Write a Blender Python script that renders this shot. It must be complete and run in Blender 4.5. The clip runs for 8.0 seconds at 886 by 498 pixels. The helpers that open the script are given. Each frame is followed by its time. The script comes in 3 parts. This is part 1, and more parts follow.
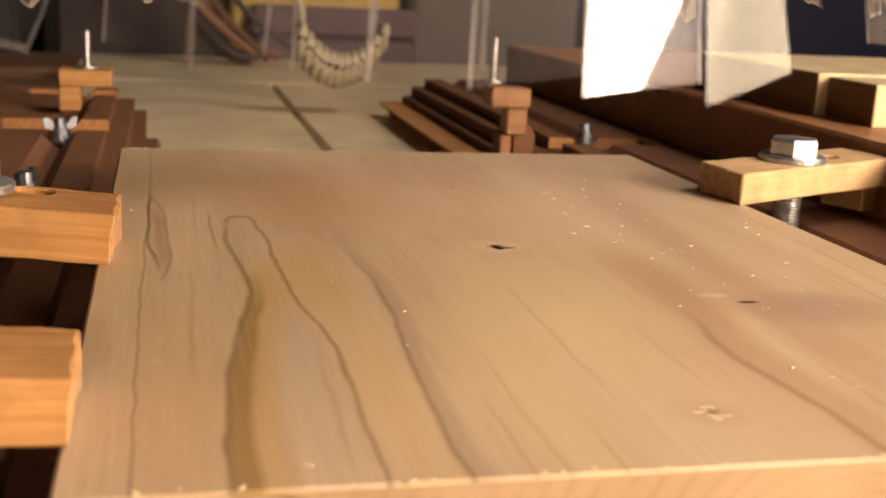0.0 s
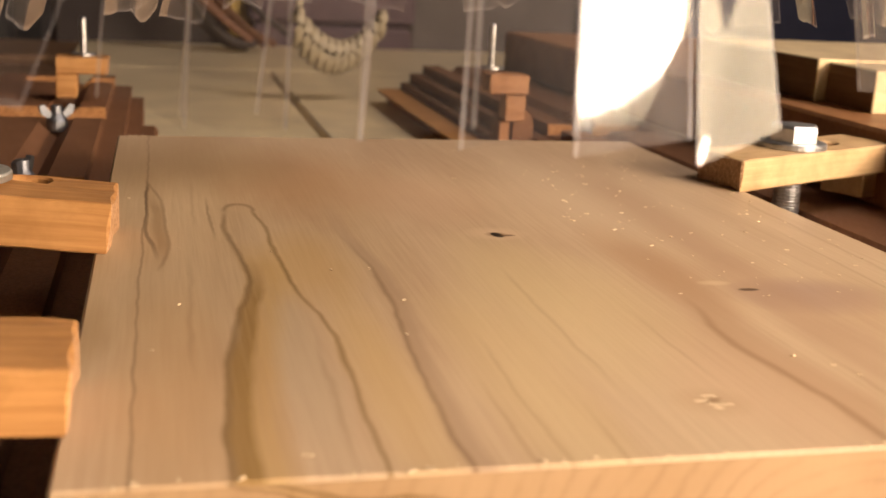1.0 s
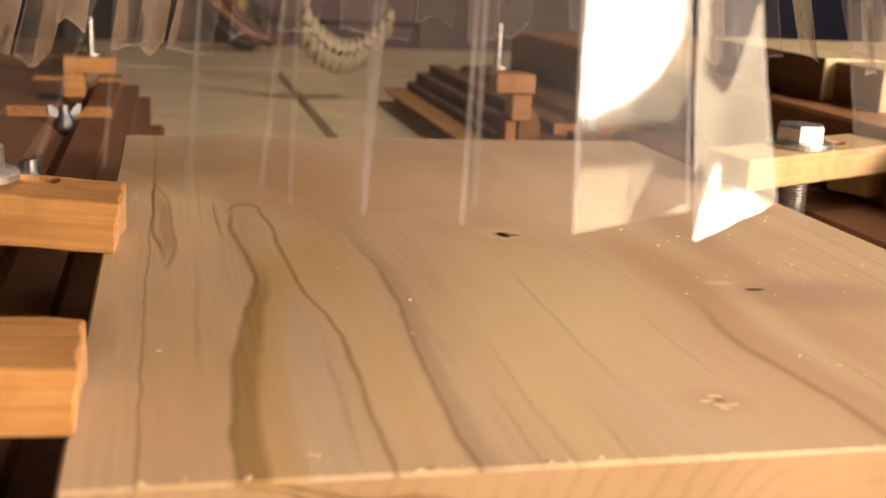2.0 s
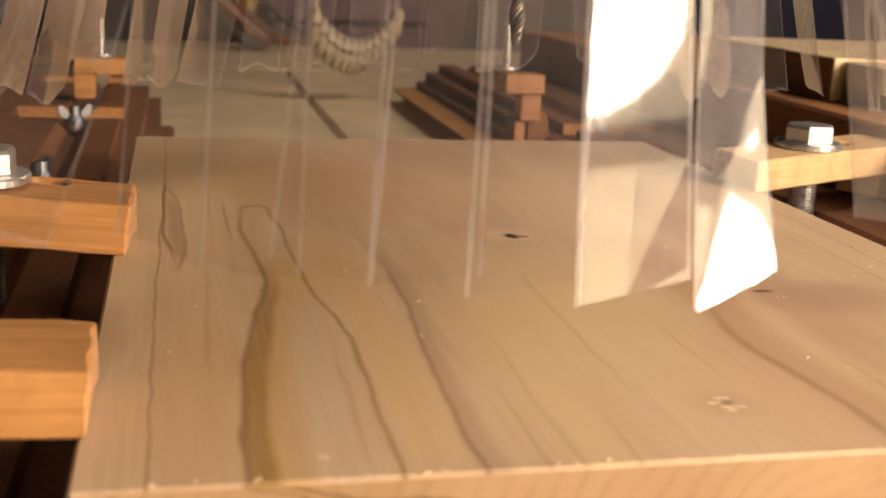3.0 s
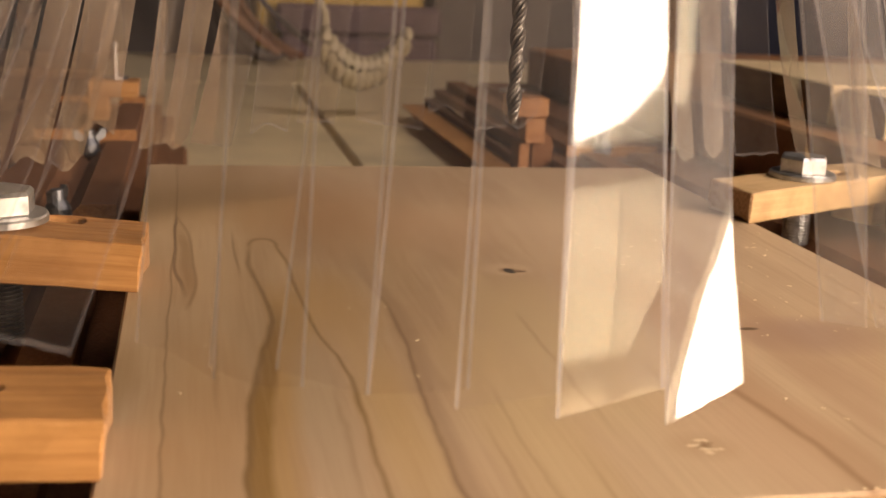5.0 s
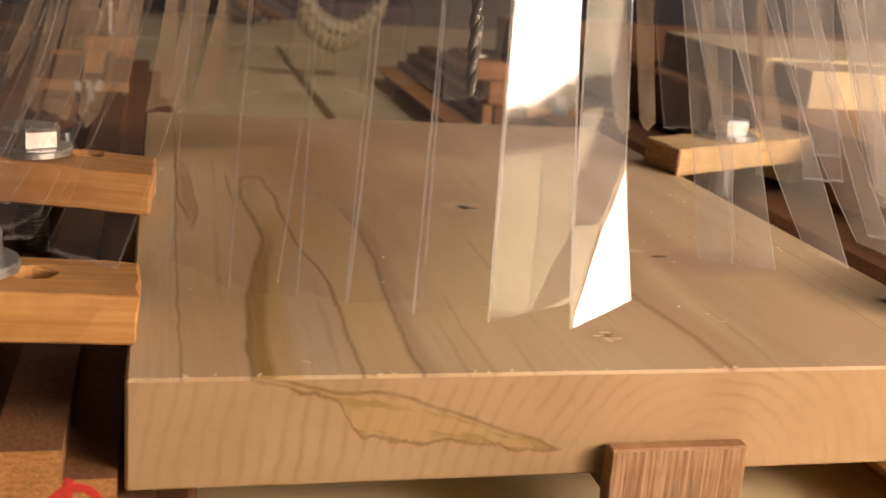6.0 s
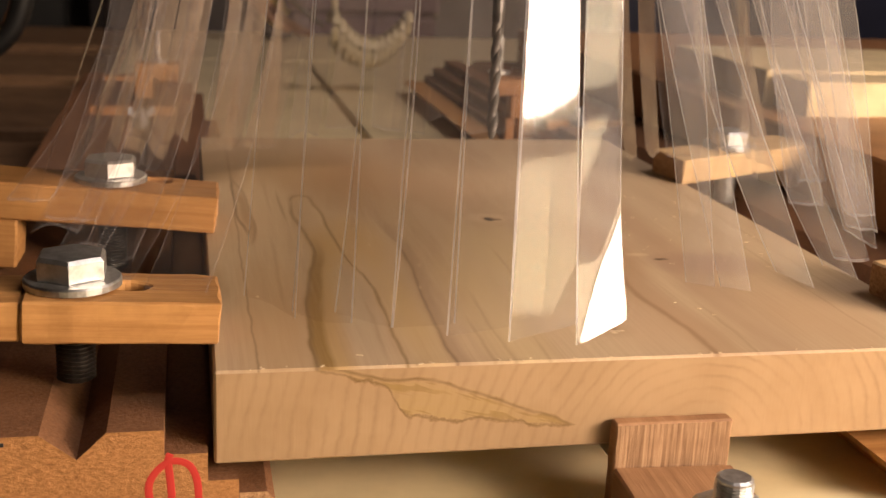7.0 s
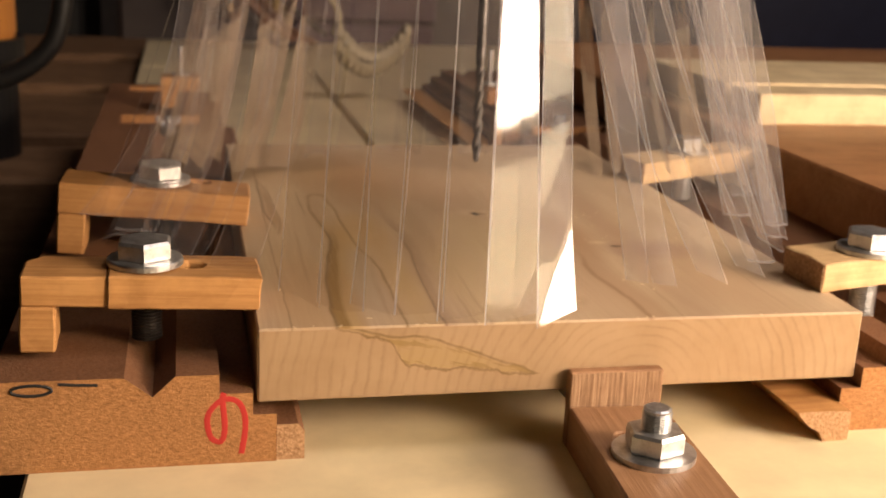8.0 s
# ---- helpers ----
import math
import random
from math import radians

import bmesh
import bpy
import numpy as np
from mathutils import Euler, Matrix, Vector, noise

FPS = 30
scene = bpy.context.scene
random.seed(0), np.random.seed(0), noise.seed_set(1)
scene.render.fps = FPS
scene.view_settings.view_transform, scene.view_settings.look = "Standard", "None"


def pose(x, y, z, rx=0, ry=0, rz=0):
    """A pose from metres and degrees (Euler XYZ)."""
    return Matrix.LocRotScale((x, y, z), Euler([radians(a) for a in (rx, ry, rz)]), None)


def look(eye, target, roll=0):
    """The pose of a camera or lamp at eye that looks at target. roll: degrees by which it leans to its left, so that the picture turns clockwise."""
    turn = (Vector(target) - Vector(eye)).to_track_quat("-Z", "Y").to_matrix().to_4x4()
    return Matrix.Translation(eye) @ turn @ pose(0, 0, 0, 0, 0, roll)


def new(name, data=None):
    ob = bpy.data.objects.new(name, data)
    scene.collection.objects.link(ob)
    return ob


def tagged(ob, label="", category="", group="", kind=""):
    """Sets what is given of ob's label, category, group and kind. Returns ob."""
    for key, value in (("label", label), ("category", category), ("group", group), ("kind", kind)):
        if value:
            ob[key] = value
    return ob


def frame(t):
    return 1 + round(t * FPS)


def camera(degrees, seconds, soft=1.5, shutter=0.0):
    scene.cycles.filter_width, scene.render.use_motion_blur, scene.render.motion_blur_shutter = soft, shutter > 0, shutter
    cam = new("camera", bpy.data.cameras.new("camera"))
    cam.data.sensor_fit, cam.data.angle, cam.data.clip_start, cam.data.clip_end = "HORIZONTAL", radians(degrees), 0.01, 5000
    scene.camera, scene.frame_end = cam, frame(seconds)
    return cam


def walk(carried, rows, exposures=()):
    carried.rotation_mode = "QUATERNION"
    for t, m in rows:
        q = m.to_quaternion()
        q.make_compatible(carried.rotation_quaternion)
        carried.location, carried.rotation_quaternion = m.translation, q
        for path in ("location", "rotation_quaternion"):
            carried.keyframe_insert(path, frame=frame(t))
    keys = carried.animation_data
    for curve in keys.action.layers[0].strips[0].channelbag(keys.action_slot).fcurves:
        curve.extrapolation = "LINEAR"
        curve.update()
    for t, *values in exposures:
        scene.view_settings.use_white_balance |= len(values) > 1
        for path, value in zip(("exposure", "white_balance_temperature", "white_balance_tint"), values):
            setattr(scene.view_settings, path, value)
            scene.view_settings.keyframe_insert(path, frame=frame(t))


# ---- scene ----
cam = camera(41.5, 8.0)

PATH = [
    (0, (0.012, -0.12, 0.091), (0.479, 1.768, -0.375), 3.0),
    (0.5, (0.012, -0.12, 0.092), (0.475, 1.77, -0.373), 2.8),
    (1, (0.012, -0.119, 0.091), (0.482, 1.763, -0.397), 2.9),
    (1.5, (0.012, -0.119, 0.091), (0.479, 1.763, -0.398), 2.9),
    (3, (0.012, -0.12, 0.092), (0.455, 1.767, -0.401), 2.7),
    (3.5, (0.012, -0.12, 0.092), (0.453, 1.768, -0.399), 2.7),
    (4, (0.012, -0.121, 0.092), (0.45, 1.769, -0.395), 2.7),
    (4.5, (0.013, -0.124, 0.094), (0.441, 1.769, -0.391), 2.7),
    (4.7, (0.013, -0.126, 0.097), (0.435, 1.769, -0.383), 2.7),
    (5.8, (0.007, -0.155, 0.105), (0.451, 1.72, -0.431), 3.2),
    (6, (0.005, -0.172, 0.105), (0.476, 1.695, -0.435), 4.4),
    (6.5, (-0.003, -0.197, 0.118), (0.449, 1.67, -0.442), 3.2),
    (7, (-0.004, -0.208, 0.117), (0.419, 1.671, -0.422), 2.7),
    (7.5, (-0.013, -0.243, 0.125), (0.421, 1.637, -0.403), 2.9),
    (8, (-0.016, -0.27, 0.131), (0.409, 1.608, -0.407), 2.6),
]
walk(cam, [(t, look(eye, target, roll)) for t, eye, target, roll in PATH],
     ((0, 0.44), (1.5, 0.43), (3, 0.26), (4.5, 0.17), (6, -0.16), (7, 0.02), (8, 0.0)))


cam.data.dof.use_dof = True
cam.data.dof.focus_distance = 0.24
cam.data.dof.aperture_fstop = 32

# ---- world and lights ----
world = bpy.data.worlds.new("workshop_air")
scene.world = world
world.use_nodes = True
world.node_tree.nodes["Background"].inputs[0].default_value = (0.9, 0.75, 0.62, 1)
world.node_tree.nodes["Background"].inputs[1].default_value = 0.008


def lamp(name, eye, target, watts, wide, high, colour):
    data = bpy.data.lights.new(name, "AREA")
    data.shape, data.size, data.size_y, data.energy, data.color = "ELLIPSE", wide, high, watts, colour
    ob = new(name, data)
    ob.matrix_world = look(eye, target)
    return ob


WORK_LAMP = (0.462, -0.291, 0.193)
lamp("work_lamp_light", WORK_LAMP, (0.08, 0.06, 0.03), 3.9, 0.22, 0.108, (1.0, 0.76, 0.595))
# fill added from the upper right to brighten upward faces; no lamp known there
lamp("ceiling_lamp_light", (1.0, -0.15, 1.45), (0.1, 0.15, 0.0), 11, 0.70, 0.70, (1.0, 0.83, 0.76))


# ---- materials ----
def shader(name):
    mat = bpy.data.materials.new(name)
    mat.use_nodes = True
    tree = mat.node_tree
    return mat, tree, tree.nodes["Principled BSDF"]


def node(tree, kind, **values):
    n = tree.nodes.new(kind)
    for key, value in values.items():
        if key in n.inputs:
            n.inputs[key].default_value = value
    return n


def link(tree, a, b):
    tree.links.new(a, b)


def coords(tree, scale=(1, 1, 1), turn=(0, 0, 0)):
    tc = tree.nodes.new("ShaderNodeTexCoord")
    mp = tree.nodes.new("ShaderNodeMapping")
    mp.inputs["Scale"].default_value = scale
    mp.inputs["Rotation"].default_value = turn
    link(tree, tc.outputs["Object"], mp.inputs["Vector"])
    return mp.outputs["Vector"]


def noise_tex(tree, vec, scale, detail=4.0, rough=0.55, distort=0.0):
    n = tree.nodes.new("ShaderNodeTexNoise")
    n.inputs["Scale"].default_value = scale
    n.inputs["Detail"].default_value = detail
    n.inputs["Roughness"].default_value = rough
    n.inputs["Distortion"].default_value = distort
    link(tree, vec, n.inputs["Vector"])
    return n.outputs["Fac"]


def ramp(tree, fac, *stops):
    r = tree.nodes.new("ShaderNodeValToRGB")
    els = r.color_ramp.elements
    while len(els) < len(stops):
        els.new(0.5)
    for e, (at, c) in zip(els, stops):
        e.position, e.color = at, (*c, 1)
    link(tree, fac, r.inputs["Fac"])
    return r.outputs["Color"]


def mix(tree, fac, a, b, blend="MIX"):
    m = tree.nodes.new("ShaderNodeMix")
    m.data_type, m.blend_type = "RGBA", blend
    for value, socket in ((fac, m.inputs[0]), (a, m.inputs[6]), (b, m.inputs[7])):
        if isinstance(value, float):
            socket.default_value = value
        elif isinstance(value, tuple):
            socket.default_value = (*value, 1)
        else:
            link(tree, value, socket)
    return m.outputs[2]


def calc(tree, op, a, b=0.0, c=0.0, clamp=False):
    m = tree.nodes.new("ShaderNodeMath")
    m.operation, m.use_clamp = op, clamp
    for value, socket in zip((a, b, c), m.inputs):
        if isinstance(value, (int, float)):
            socket.default_value = value
        else:
            link(tree, value, socket)
    return m.outputs[0]


def bump(tree, bsdf, height, strength, depth):
    b = tree.nodes.new("ShaderNodeBump")
    b.inputs["Strength"].default_value = strength
    b.inputs["Distance"].default_value = depth
    link(tree, height, b.inputs["Height"])
    link(tree, b.outputs["Normal"], bsdf.inputs["Normal"])


def wood(name, light, dark, along="y", fine=900.0, rough=0.6, contrast=1.0, spec=0.3):
    """Plain sawn wood, the grain along one axis."""
    mat, tree, bsdf = shader(name)
    squeeze = {"x": (0.035, 1, 1), "y": (1, 0.035, 1), "z": (1, 1, 0.035)}[along]
    vec = coords(tree, squeeze)
    broad = noise_tex(tree, vec, 90, 3, 0.5, 0.6)
    thin = noise_tex(tree, vec, fine, 4, 0.6)
    spots = noise_tex(tree, coords(tree), 55, 5, 0.65)
    colour = ramp(tree, broad, (0.30, dark), (0.70, light))
    colour = mix(tree, 0.55 * contrast, colour, ramp(tree, thin, (0.32, dark), (0.62, light)))
    colour = mix(tree, 0.6, colour, ramp(tree, spots, (0.32, (0.55, 0.48, 0.42)), (0.58, (1, 1, 1))), "MULTIPLY")
    info = tree.nodes.new("ShaderNodeObjectInfo")
    tone = ramp(tree, info.outputs["Random"], (0.0, (0.84, 0.82, 0.8)), (1.0, (1, 1, 1)))
    colour = mix(tree, 1.0, colour, tone, "MULTIPLY")
    link(tree, colour, bsdf.inputs["Base Color"])
    bsdf.inputs["Roughness"].default_value = rough
    bsdf.inputs["Specular IOR Level"].default_value = spec
    bump(tree, bsdf, thin, 0.35, 0.0006)
    return mat


def fibre(name, light, dark, relief=0.6, low=0.30, high=0.66, strand=1.0):
    """Particle board or MDF: no grain, mottled, a little fuzzy."""
    mat, tree, bsdf = shader(name)
    vec = coords(tree)
    speck = noise_tex(tree, coords(tree, (strand, 1, 1), (0, 0.7, 0)), 1150, 4, 0.75)
    blot = noise_tex(tree, vec, 45, 4, 0.6)
    colour = ramp(tree, speck, (low, dark), (high, light))
    colour = mix(tree, 0.4, colour, ramp(tree, blot, (0.3, (0.6, 0.56, 0.52)), (0.7, (1, 1, 1))), "MULTIPLY")
    link(tree, colour, bsdf.inputs["Base Color"])
    bsdf.inputs["Roughness"].default_value = 0.75
    bsdf.inputs["Specular IOR Level"].default_value = 0.2
    bump(tree, bsdf, speck, relief, 0.0008)
    return mat


def metal(name, colour, rough):
    mat, tree, bsdf = shader(name)
    vec = coords(tree)
    wear = noise_tex(tree, vec, 350, 4, 0.6)
    link(tree, ramp(tree, wear, (0.3, tuple(0.6 * c for c in colour)), (0.6, colour)), bsdf.inputs["Base Color"])
    bsdf.inputs["Metallic"].default_value = 1.0
    link(tree, calc(tree, "MULTIPLY_ADD", wear, 0.25, rough - 0.1), bsdf.inputs["Roughness"])
    return mat


def plain(name, colour, rough=0.6, spec=0.4):
    mat, tree, bsdf = shader(name)
    vec = coords(tree)
    blot = noise_tex(tree, vec, 30, 5, 0.6)
    link(tree, ramp(tree, blot, (0.3, tuple(0.75 * c for c in colour)), (0.7, colour)), bsdf.inputs["Base Color"])
    bsdf.inputs["Roughness"].default_value = rough
    bsdf.inputs["Specular IOR Level"].default_value = spec
    return mat


def curve_of_y(tree, y, length, *stops):
    """A place across the board, in metres, that depends on the place along it."""
    r = tree.nodes.new("ShaderNodeValToRGB")
    r.color_ramp.interpolation = "CARDINAL"
    els = r.color_ramp.elements
    while len(els) < len(stops):
        els.new(0.5)
    for e, (at, x) in zip(els, stops):
        v = x / 0.2
        e.position, e.color = at / length, (v, v, v, 1)
    link(tree, calc(tree, "DIVIDE", y, length), r.inputs["Fac"])
    return calc(tree, "MULTIPLY", r.outputs["Color"], 0.2)


def poplar_face():
    """The pale board's face: soft straight grain, amber and grey clouds, olive mineral streaks, a dark knot or two."""
    mat, tree, bsdf = shader("pale_poplar_face")
    vec = coords(tree, (1, 0.03, 1), (0, 0, 0.05))
    broad = noise_tex(tree, coords(tree, (1, 0.10, 1), (0, 0, 0.12)), 55, 3, 0.5, 1.2)
    thin = noise_tex(tree, vec, 1100, 4, 0.6)
    cloud = noise_tex(tree, coords(tree, (1, 0.45, 1)), 22, 4, 0.6)
    pale, tan, pink, olive = (0.53, 0.40, 0.262), (0.37, 0.252, 0.15), (0.40, 0.268, 0.178), (0.235, 0.135, 0.036)
    colour = ramp(tree, broad, (0.28, tan), (0.66, pale))
    colour = mix(tree, 0.42, colour, ramp(tree, cloud, (0.38, pink), (0.60, pale)))
    colour = mix(tree, 0.26, colour, ramp(tree, thin, (0.34, tan), (0.60, pale)))
    tc = tree.nodes.new("ShaderNodeTexCoord")
    xyz = tree.nodes.new("ShaderNodeSeparateXYZ")
    link(tree, tc.outputs["Object"], xyz.inputs[0])
    x, y = xyz.outputs[0], xyz.outputs[1]
    wob = calc(tree, "MULTIPLY", calc(tree, "SUBTRACT", noise_tex(tree, coords(tree, (1, 0.5, 1)), 110, 3), 0.5), 0.0022)
    xw = calc(tree, "ADD", x, wob)
    drift = calc(tree, "MULTIPLY", calc(tree, "SUBTRACT", noise_tex(tree, coords(tree, (1, 0.35, 1)), 40, 4, 0.65), 0.5), 1.1)

    def patch(colour, px, py, sx, sy, tint, strength):
        """A soft cloud of another tone with an uneven rim."""
        dx = calc(tree, "DIVIDE", calc(tree, "SUBTRACT", xw, px), sx)
        dy = calc(tree, "DIVIDE", calc(tree, "SUBTRACT", y, py), sy)
        d = calc(tree, "ADD", calc(tree, "ADD", calc(tree, "MULTIPLY", dx, dx), calc(tree, "MULTIPLY", dy, dy)), drift)
        soft = calc(tree, "SUBTRACT", 1.0, d, clamp=True)
        return mix(tree, calc(tree, "MULTIPLY", soft, strength, clamp=True), colour, tint)

    for spot in ((0.047, 0.175, 0.026, 0.060, (0.36, 0.215, 0.115), 0.75), (0.020, 0.200, 0.028, 0.055, (0.37, 0.25, 0.135), 0.7),
                 (0.0315, 0.040, 0.0052, 0.045, (0.42, 0.33, 0.225), 0.6), (0.039, 0.090, 0.010, 0.030, (0.47, 0.31, 0.135), 0.6),
                 (0.0425, 0.030, 0.0060, 0.050, (0.50, 0.35, 0.165), 0.65), (0.079, 0.065, 0.020, 0.050, (0.54, 0.42, 0.235), 0.7),
                 (0.0130, 0.030, 0.010, 0.060, (0.46, 0.30, 0.155), 0.6), (0.061, 0.030, 0.010, 0.050, (0.53, 0.40, 0.21), 0.6),
                 (0.128, 0.064, 0.017, 0.013, (0.33, 0.22, 0.165), 0.75), (0.106, 0.090, 0.009, 0.040, (0.38, 0.24, 0.135), 0.65),
                 (0.094, 0.020, 0.016, 0.030, (0.50, 0.345, 0.225), 0.6), (0.138, 0.020, 0.018, 0.05, (0.45, 0.30, 0.18), 0.6),
                 (0.120, 0.150, 0.030, 0.06, (0.52, 0.40, 0.27), 0.6), (0.072, 0.150, 0.02, 0.03, (0.46, 0.31, 0.20), 0.5),
                 (0.002, 0.055, 0.004, 0.020, (0.32, 0.20, 0.09), 0.5)):
        colour = patch(colour, *spot)

    def streak(colour, stops, width, soft, strength, tint, first, last, fade=0.012):
        centre = curve_of_y(tree, y, 0.24, *stops)
        off = calc(tree, "ABSOLUTE", calc(tree, "SUBTRACT", xw, centre))
        mask = calc(tree, "DIVIDE", calc(tree, "SUBTRACT", width + soft, off), soft, clamp=True)
        ends = calc(tree, "MULTIPLY", calc(tree, "DIVIDE", calc(tree, "SUBTRACT", last, y), fade, clamp=True),
                    calc(tree, "DIVIDE", calc(tree, "SUBTRACT", y, first), fade, clamp=True))
        ragged = calc(tree, "MULTIPLY_ADD", thin, 0.9, 0.45, clamp=True)
        mask = calc(tree, "MULTIPLY", calc(tree, "MULTIPLY", mask, ends), calc(tree, "MULTIPLY", ragged, strength))
        return mix(tree, mask, colour, tint)

    dark = (0.15, 0.085, 0.028)
    # the broad olive band with an amber halo, bent where it narrows towards the hook
    band = ((0.0, 0.0213), (0.011, 0.0212), (0.02, 0.0216), (0.03, 0.0222), (0.048, 0.0240), (0.065, 0.0261), (0.081, 0.0282), (0.098, 0.0272), (0.115, 0.0256))
    rim = ((0.0, 0.0194), (0.0185, 0.0199), (0.038, 0.0212), (0.055, 0.0230), (0.065, 0.0249), (0.081, 0.0272), (0.098, 0.0264), (0.115, 0.0250), (0.125, 0.0249), (0.136, 0.0260))
    colour = streak(colour, [(at, c + 0.0022) for at, c in band], 0.0012, 0.0035, 0.55, (0.43, 0.27, 0.085), -0.05, 0.11, 0.02)
    colour = streak(colour, band, 0.0009, 0.0013, 0.85, olive, -0.05, 0.098, 0.03)
    colour = streak(colour, rim, 0.00015, 0.0007, 0.65, dark, -0.05, 0.139)
    colour = streak(colour, ((0.115, 0.0226), (0.13, 0.0222), (0.15, 0.0226)), 0.0001, 0.0004, 0.55, dark, 0.108, 0.152)
    # the second line, joined to the first by a hook
    colour = streak(colour, ((0.001, 0.0371), (0.0125, 0.0372), (0.024, 0.0372), (0.035, 0.0374), (0.05, 0.0375), (0.062, 0.0364), (0.0716, 0.0347), (0.09, 0.0337), (0.1075, 0.0333), (0.122, 0.0332), (0.137, 0.0317)),
                    0.0001, 0.0006, 0.75, (0.19, 0.11, 0.028), -0.05, 0.139, 0.006)
    # the third line, softer and wider on its far side
    third = ((0.001, 0.0469), (0.013, 0.0467), (0.027, 0.0472), (0.0387, 0.0480), (0.055, 0.0491), (0.074, 0.0499), (0.096, 0.0494), (0.114, 0.0477), (0.133, 0.0479))
    colour = streak(colour, third, 0.0001, 0.0006, 0.75, (0.18, 0.105, 0.05), -0.05, 0.118, 0.04)
    colour = streak(colour, [(at, c + 0.0012) for at, c in third], 0.0006, 0.0018, 0.45, (0.27, 0.175, 0.115), -0.05, 0.15, 0.05)
    # the streaks beside the nail hole
    right = ((0.0, 0.1016), (0.011, 0.1020), (0.024, 0.1010), (0.0396, 0.0997), (0.056, 0.1016), (0.08, 0.104))
    colour = streak(colour, right, 0.0002, 0.0010, 0.75, (0.22, 0.125, 0.06), -0.05, 0.068, 0.02)
    colour = streak(colour, [(at, c + 0.0025) for at, c in right], 0.0020, 0.0045, 0.45, (0.34, 0.205, 0.115), -0.05, 0.11, 0.04)
    colour = streak(colour, ((0, 0.117), (0.05, 0.119), (0.12, 0.124), (0.2, 0.126)), 0.0025, 0.006, 0.45, (0.34, 0.21, 0.13), -0.05, 0.2, 0.04)
    for x0, lean, first, last in ((0.0545, 0.02, -0.05, 0.03), (0.0585, 0.03, -0.05, 0.05), (0.066, 0.03, -0.05, 0.022), (0.073, 0.02, 0.02, 0.09), (0.0885, 0.02, 0.02, 0.06), (0.143, 0.04, 0.0, 0.12), (0.151, 0.03, 0.03, 0.16), (0.111, 0.03, -0.05, 0.04), (0.0335, 0.03, 0.0, 0.05), (0.0155, 0.02, 0.03, 0.1), (0.0175, 0.01, 0.12, 0.17)):
        colour = streak(colour, ((0, x0), (0.10, x0 + 0.1 * lean), (0.2, x0 + 0.2 * lean)), 0.0001, 0.0006, 0.30, (0.24, 0.145, 0.07), first, last, 0.015)
    # the long check near the edge and the bark pocket on it
    colour = streak(colour, ((0.001, 0.0084), (0.042, 0.0083), (0.067, 0.0084), (0.108, 0.0086), (0.167, 0.0091), (0.234, 0.0090)), 0.00006, 0.0003, 0.6, (0.17, 0.10, 0.045), -0.05, 0.3)
    colour = streak(colour, ((0.088, 0.0119), (0.099, 0.0121), (0.12, 0.0118), (0.14, 0.0110), (0.167, 0.0093)), 0.0006, 0.0013, 0.6, (0.25, 0.145, 0.06), 0.086, 0.160, 0.02)
    colour = streak(colour, ((0.088, 0.0120), (0.099, 0.0131), (0.122, 0.0131), (0.151, 0.0118), (0.167, 0.0092)), 0.0001, 0.0005, 0.5, (0.17, 0.095, 0.04), 0.086, 0.170, 0.006)
    colour = streak(colour, ((0.088, 0.0118), (0.113, 0.0097), (0.133, 0.0091), (0.167, 0.0091)), 0.0002, 0.0004, 0.7, (0.12, 0.065, 0.03), 0.094, 0.172, 0.012)

    def knot(colour, kx, ky, sx, sy, tint, strength):
        dx = calc(tree, "DIVIDE", calc(tree, "SUBTRACT", xw, kx), sx)
        dy = calc(tree, "DIVIDE", calc(tree, "SUBTRACT", y, ky), sy)
        d = calc(tree, "ADD", calc(tree, "MULTIPLY", dx, dx), calc(tree, "MULTIPLY", dy, dy))
        mask = calc(tree, "MULTIPLY", calc(tree, "SUBTRACT", 1.0, d, clamp=True), strength, clamp=True)
        return mix(tree, mask, colour, tint)

    # the hook: a small arch that closes the two lines
    hx = calc(tree, "DIVIDE", calc(tree, "SUBTRACT", xw, 0.0288), 0.0031)
    hy = calc(tree, "DIVIDE", calc(tree, "SUBTRACT", y, 0.1365), 0.0065)
    arch = calc(tree, "ABSOLUTE", calc(tree, "SUBTRACT", calc(tree, "SQRT", calc(tree, "ADD", calc(tree, "MULTIPLY", hx, hx), calc(tree, "MULTIPLY", hy, hy))), 1.0))
    upper = calc(tree, "DIVIDE", calc(tree, "SUBTRACT", y, 0.1345), 0.003, clamp=True)
    colour = mix(tree, calc(tree, "MULTIPLY", calc(tree, "MULTIPLY", calc(tree, "SUBTRACT", 1.0, calc(tree, "DIVIDE", arch, 0.28), clamp=True), upper), 0.6), colour, dark)
    colour = knot(colour, 0.0815, 0.1135, 0.0075, 0.0065, (0.60, 0.45, 0.30), 0.6)
    colour = knot(colour, 0.0815, 0.1125, 0.0030, 0.0026, (0.24, 0.13, 0.06), 0.9)
    colour = knot(colour, 0.0815, 0.1122, 0.0015, 0.0024, (0.02, 0.011, 0.006), 2.4)
    colour = knot(colour, 0.0838, 0.1118, 0.0020, 0.0010, (0.16, 0.085, 0.04), 1.3)
    colour = knot(colour, 0.1172, 0.0688, 0.0026, 0.0011, (0.10, 0.055, 0.028), 1.4)
    colour = knot(colour, 0.1125, 0.0735, 0.0035, 0.0020, (0.62, 0.48, 0.31), 0.6)
    colour = knot(colour, 0.0845, 0.0168, 0.0062, 0.0060, (0.40, 0.27, 0.155), 0.5)
    rng = random.Random(21)
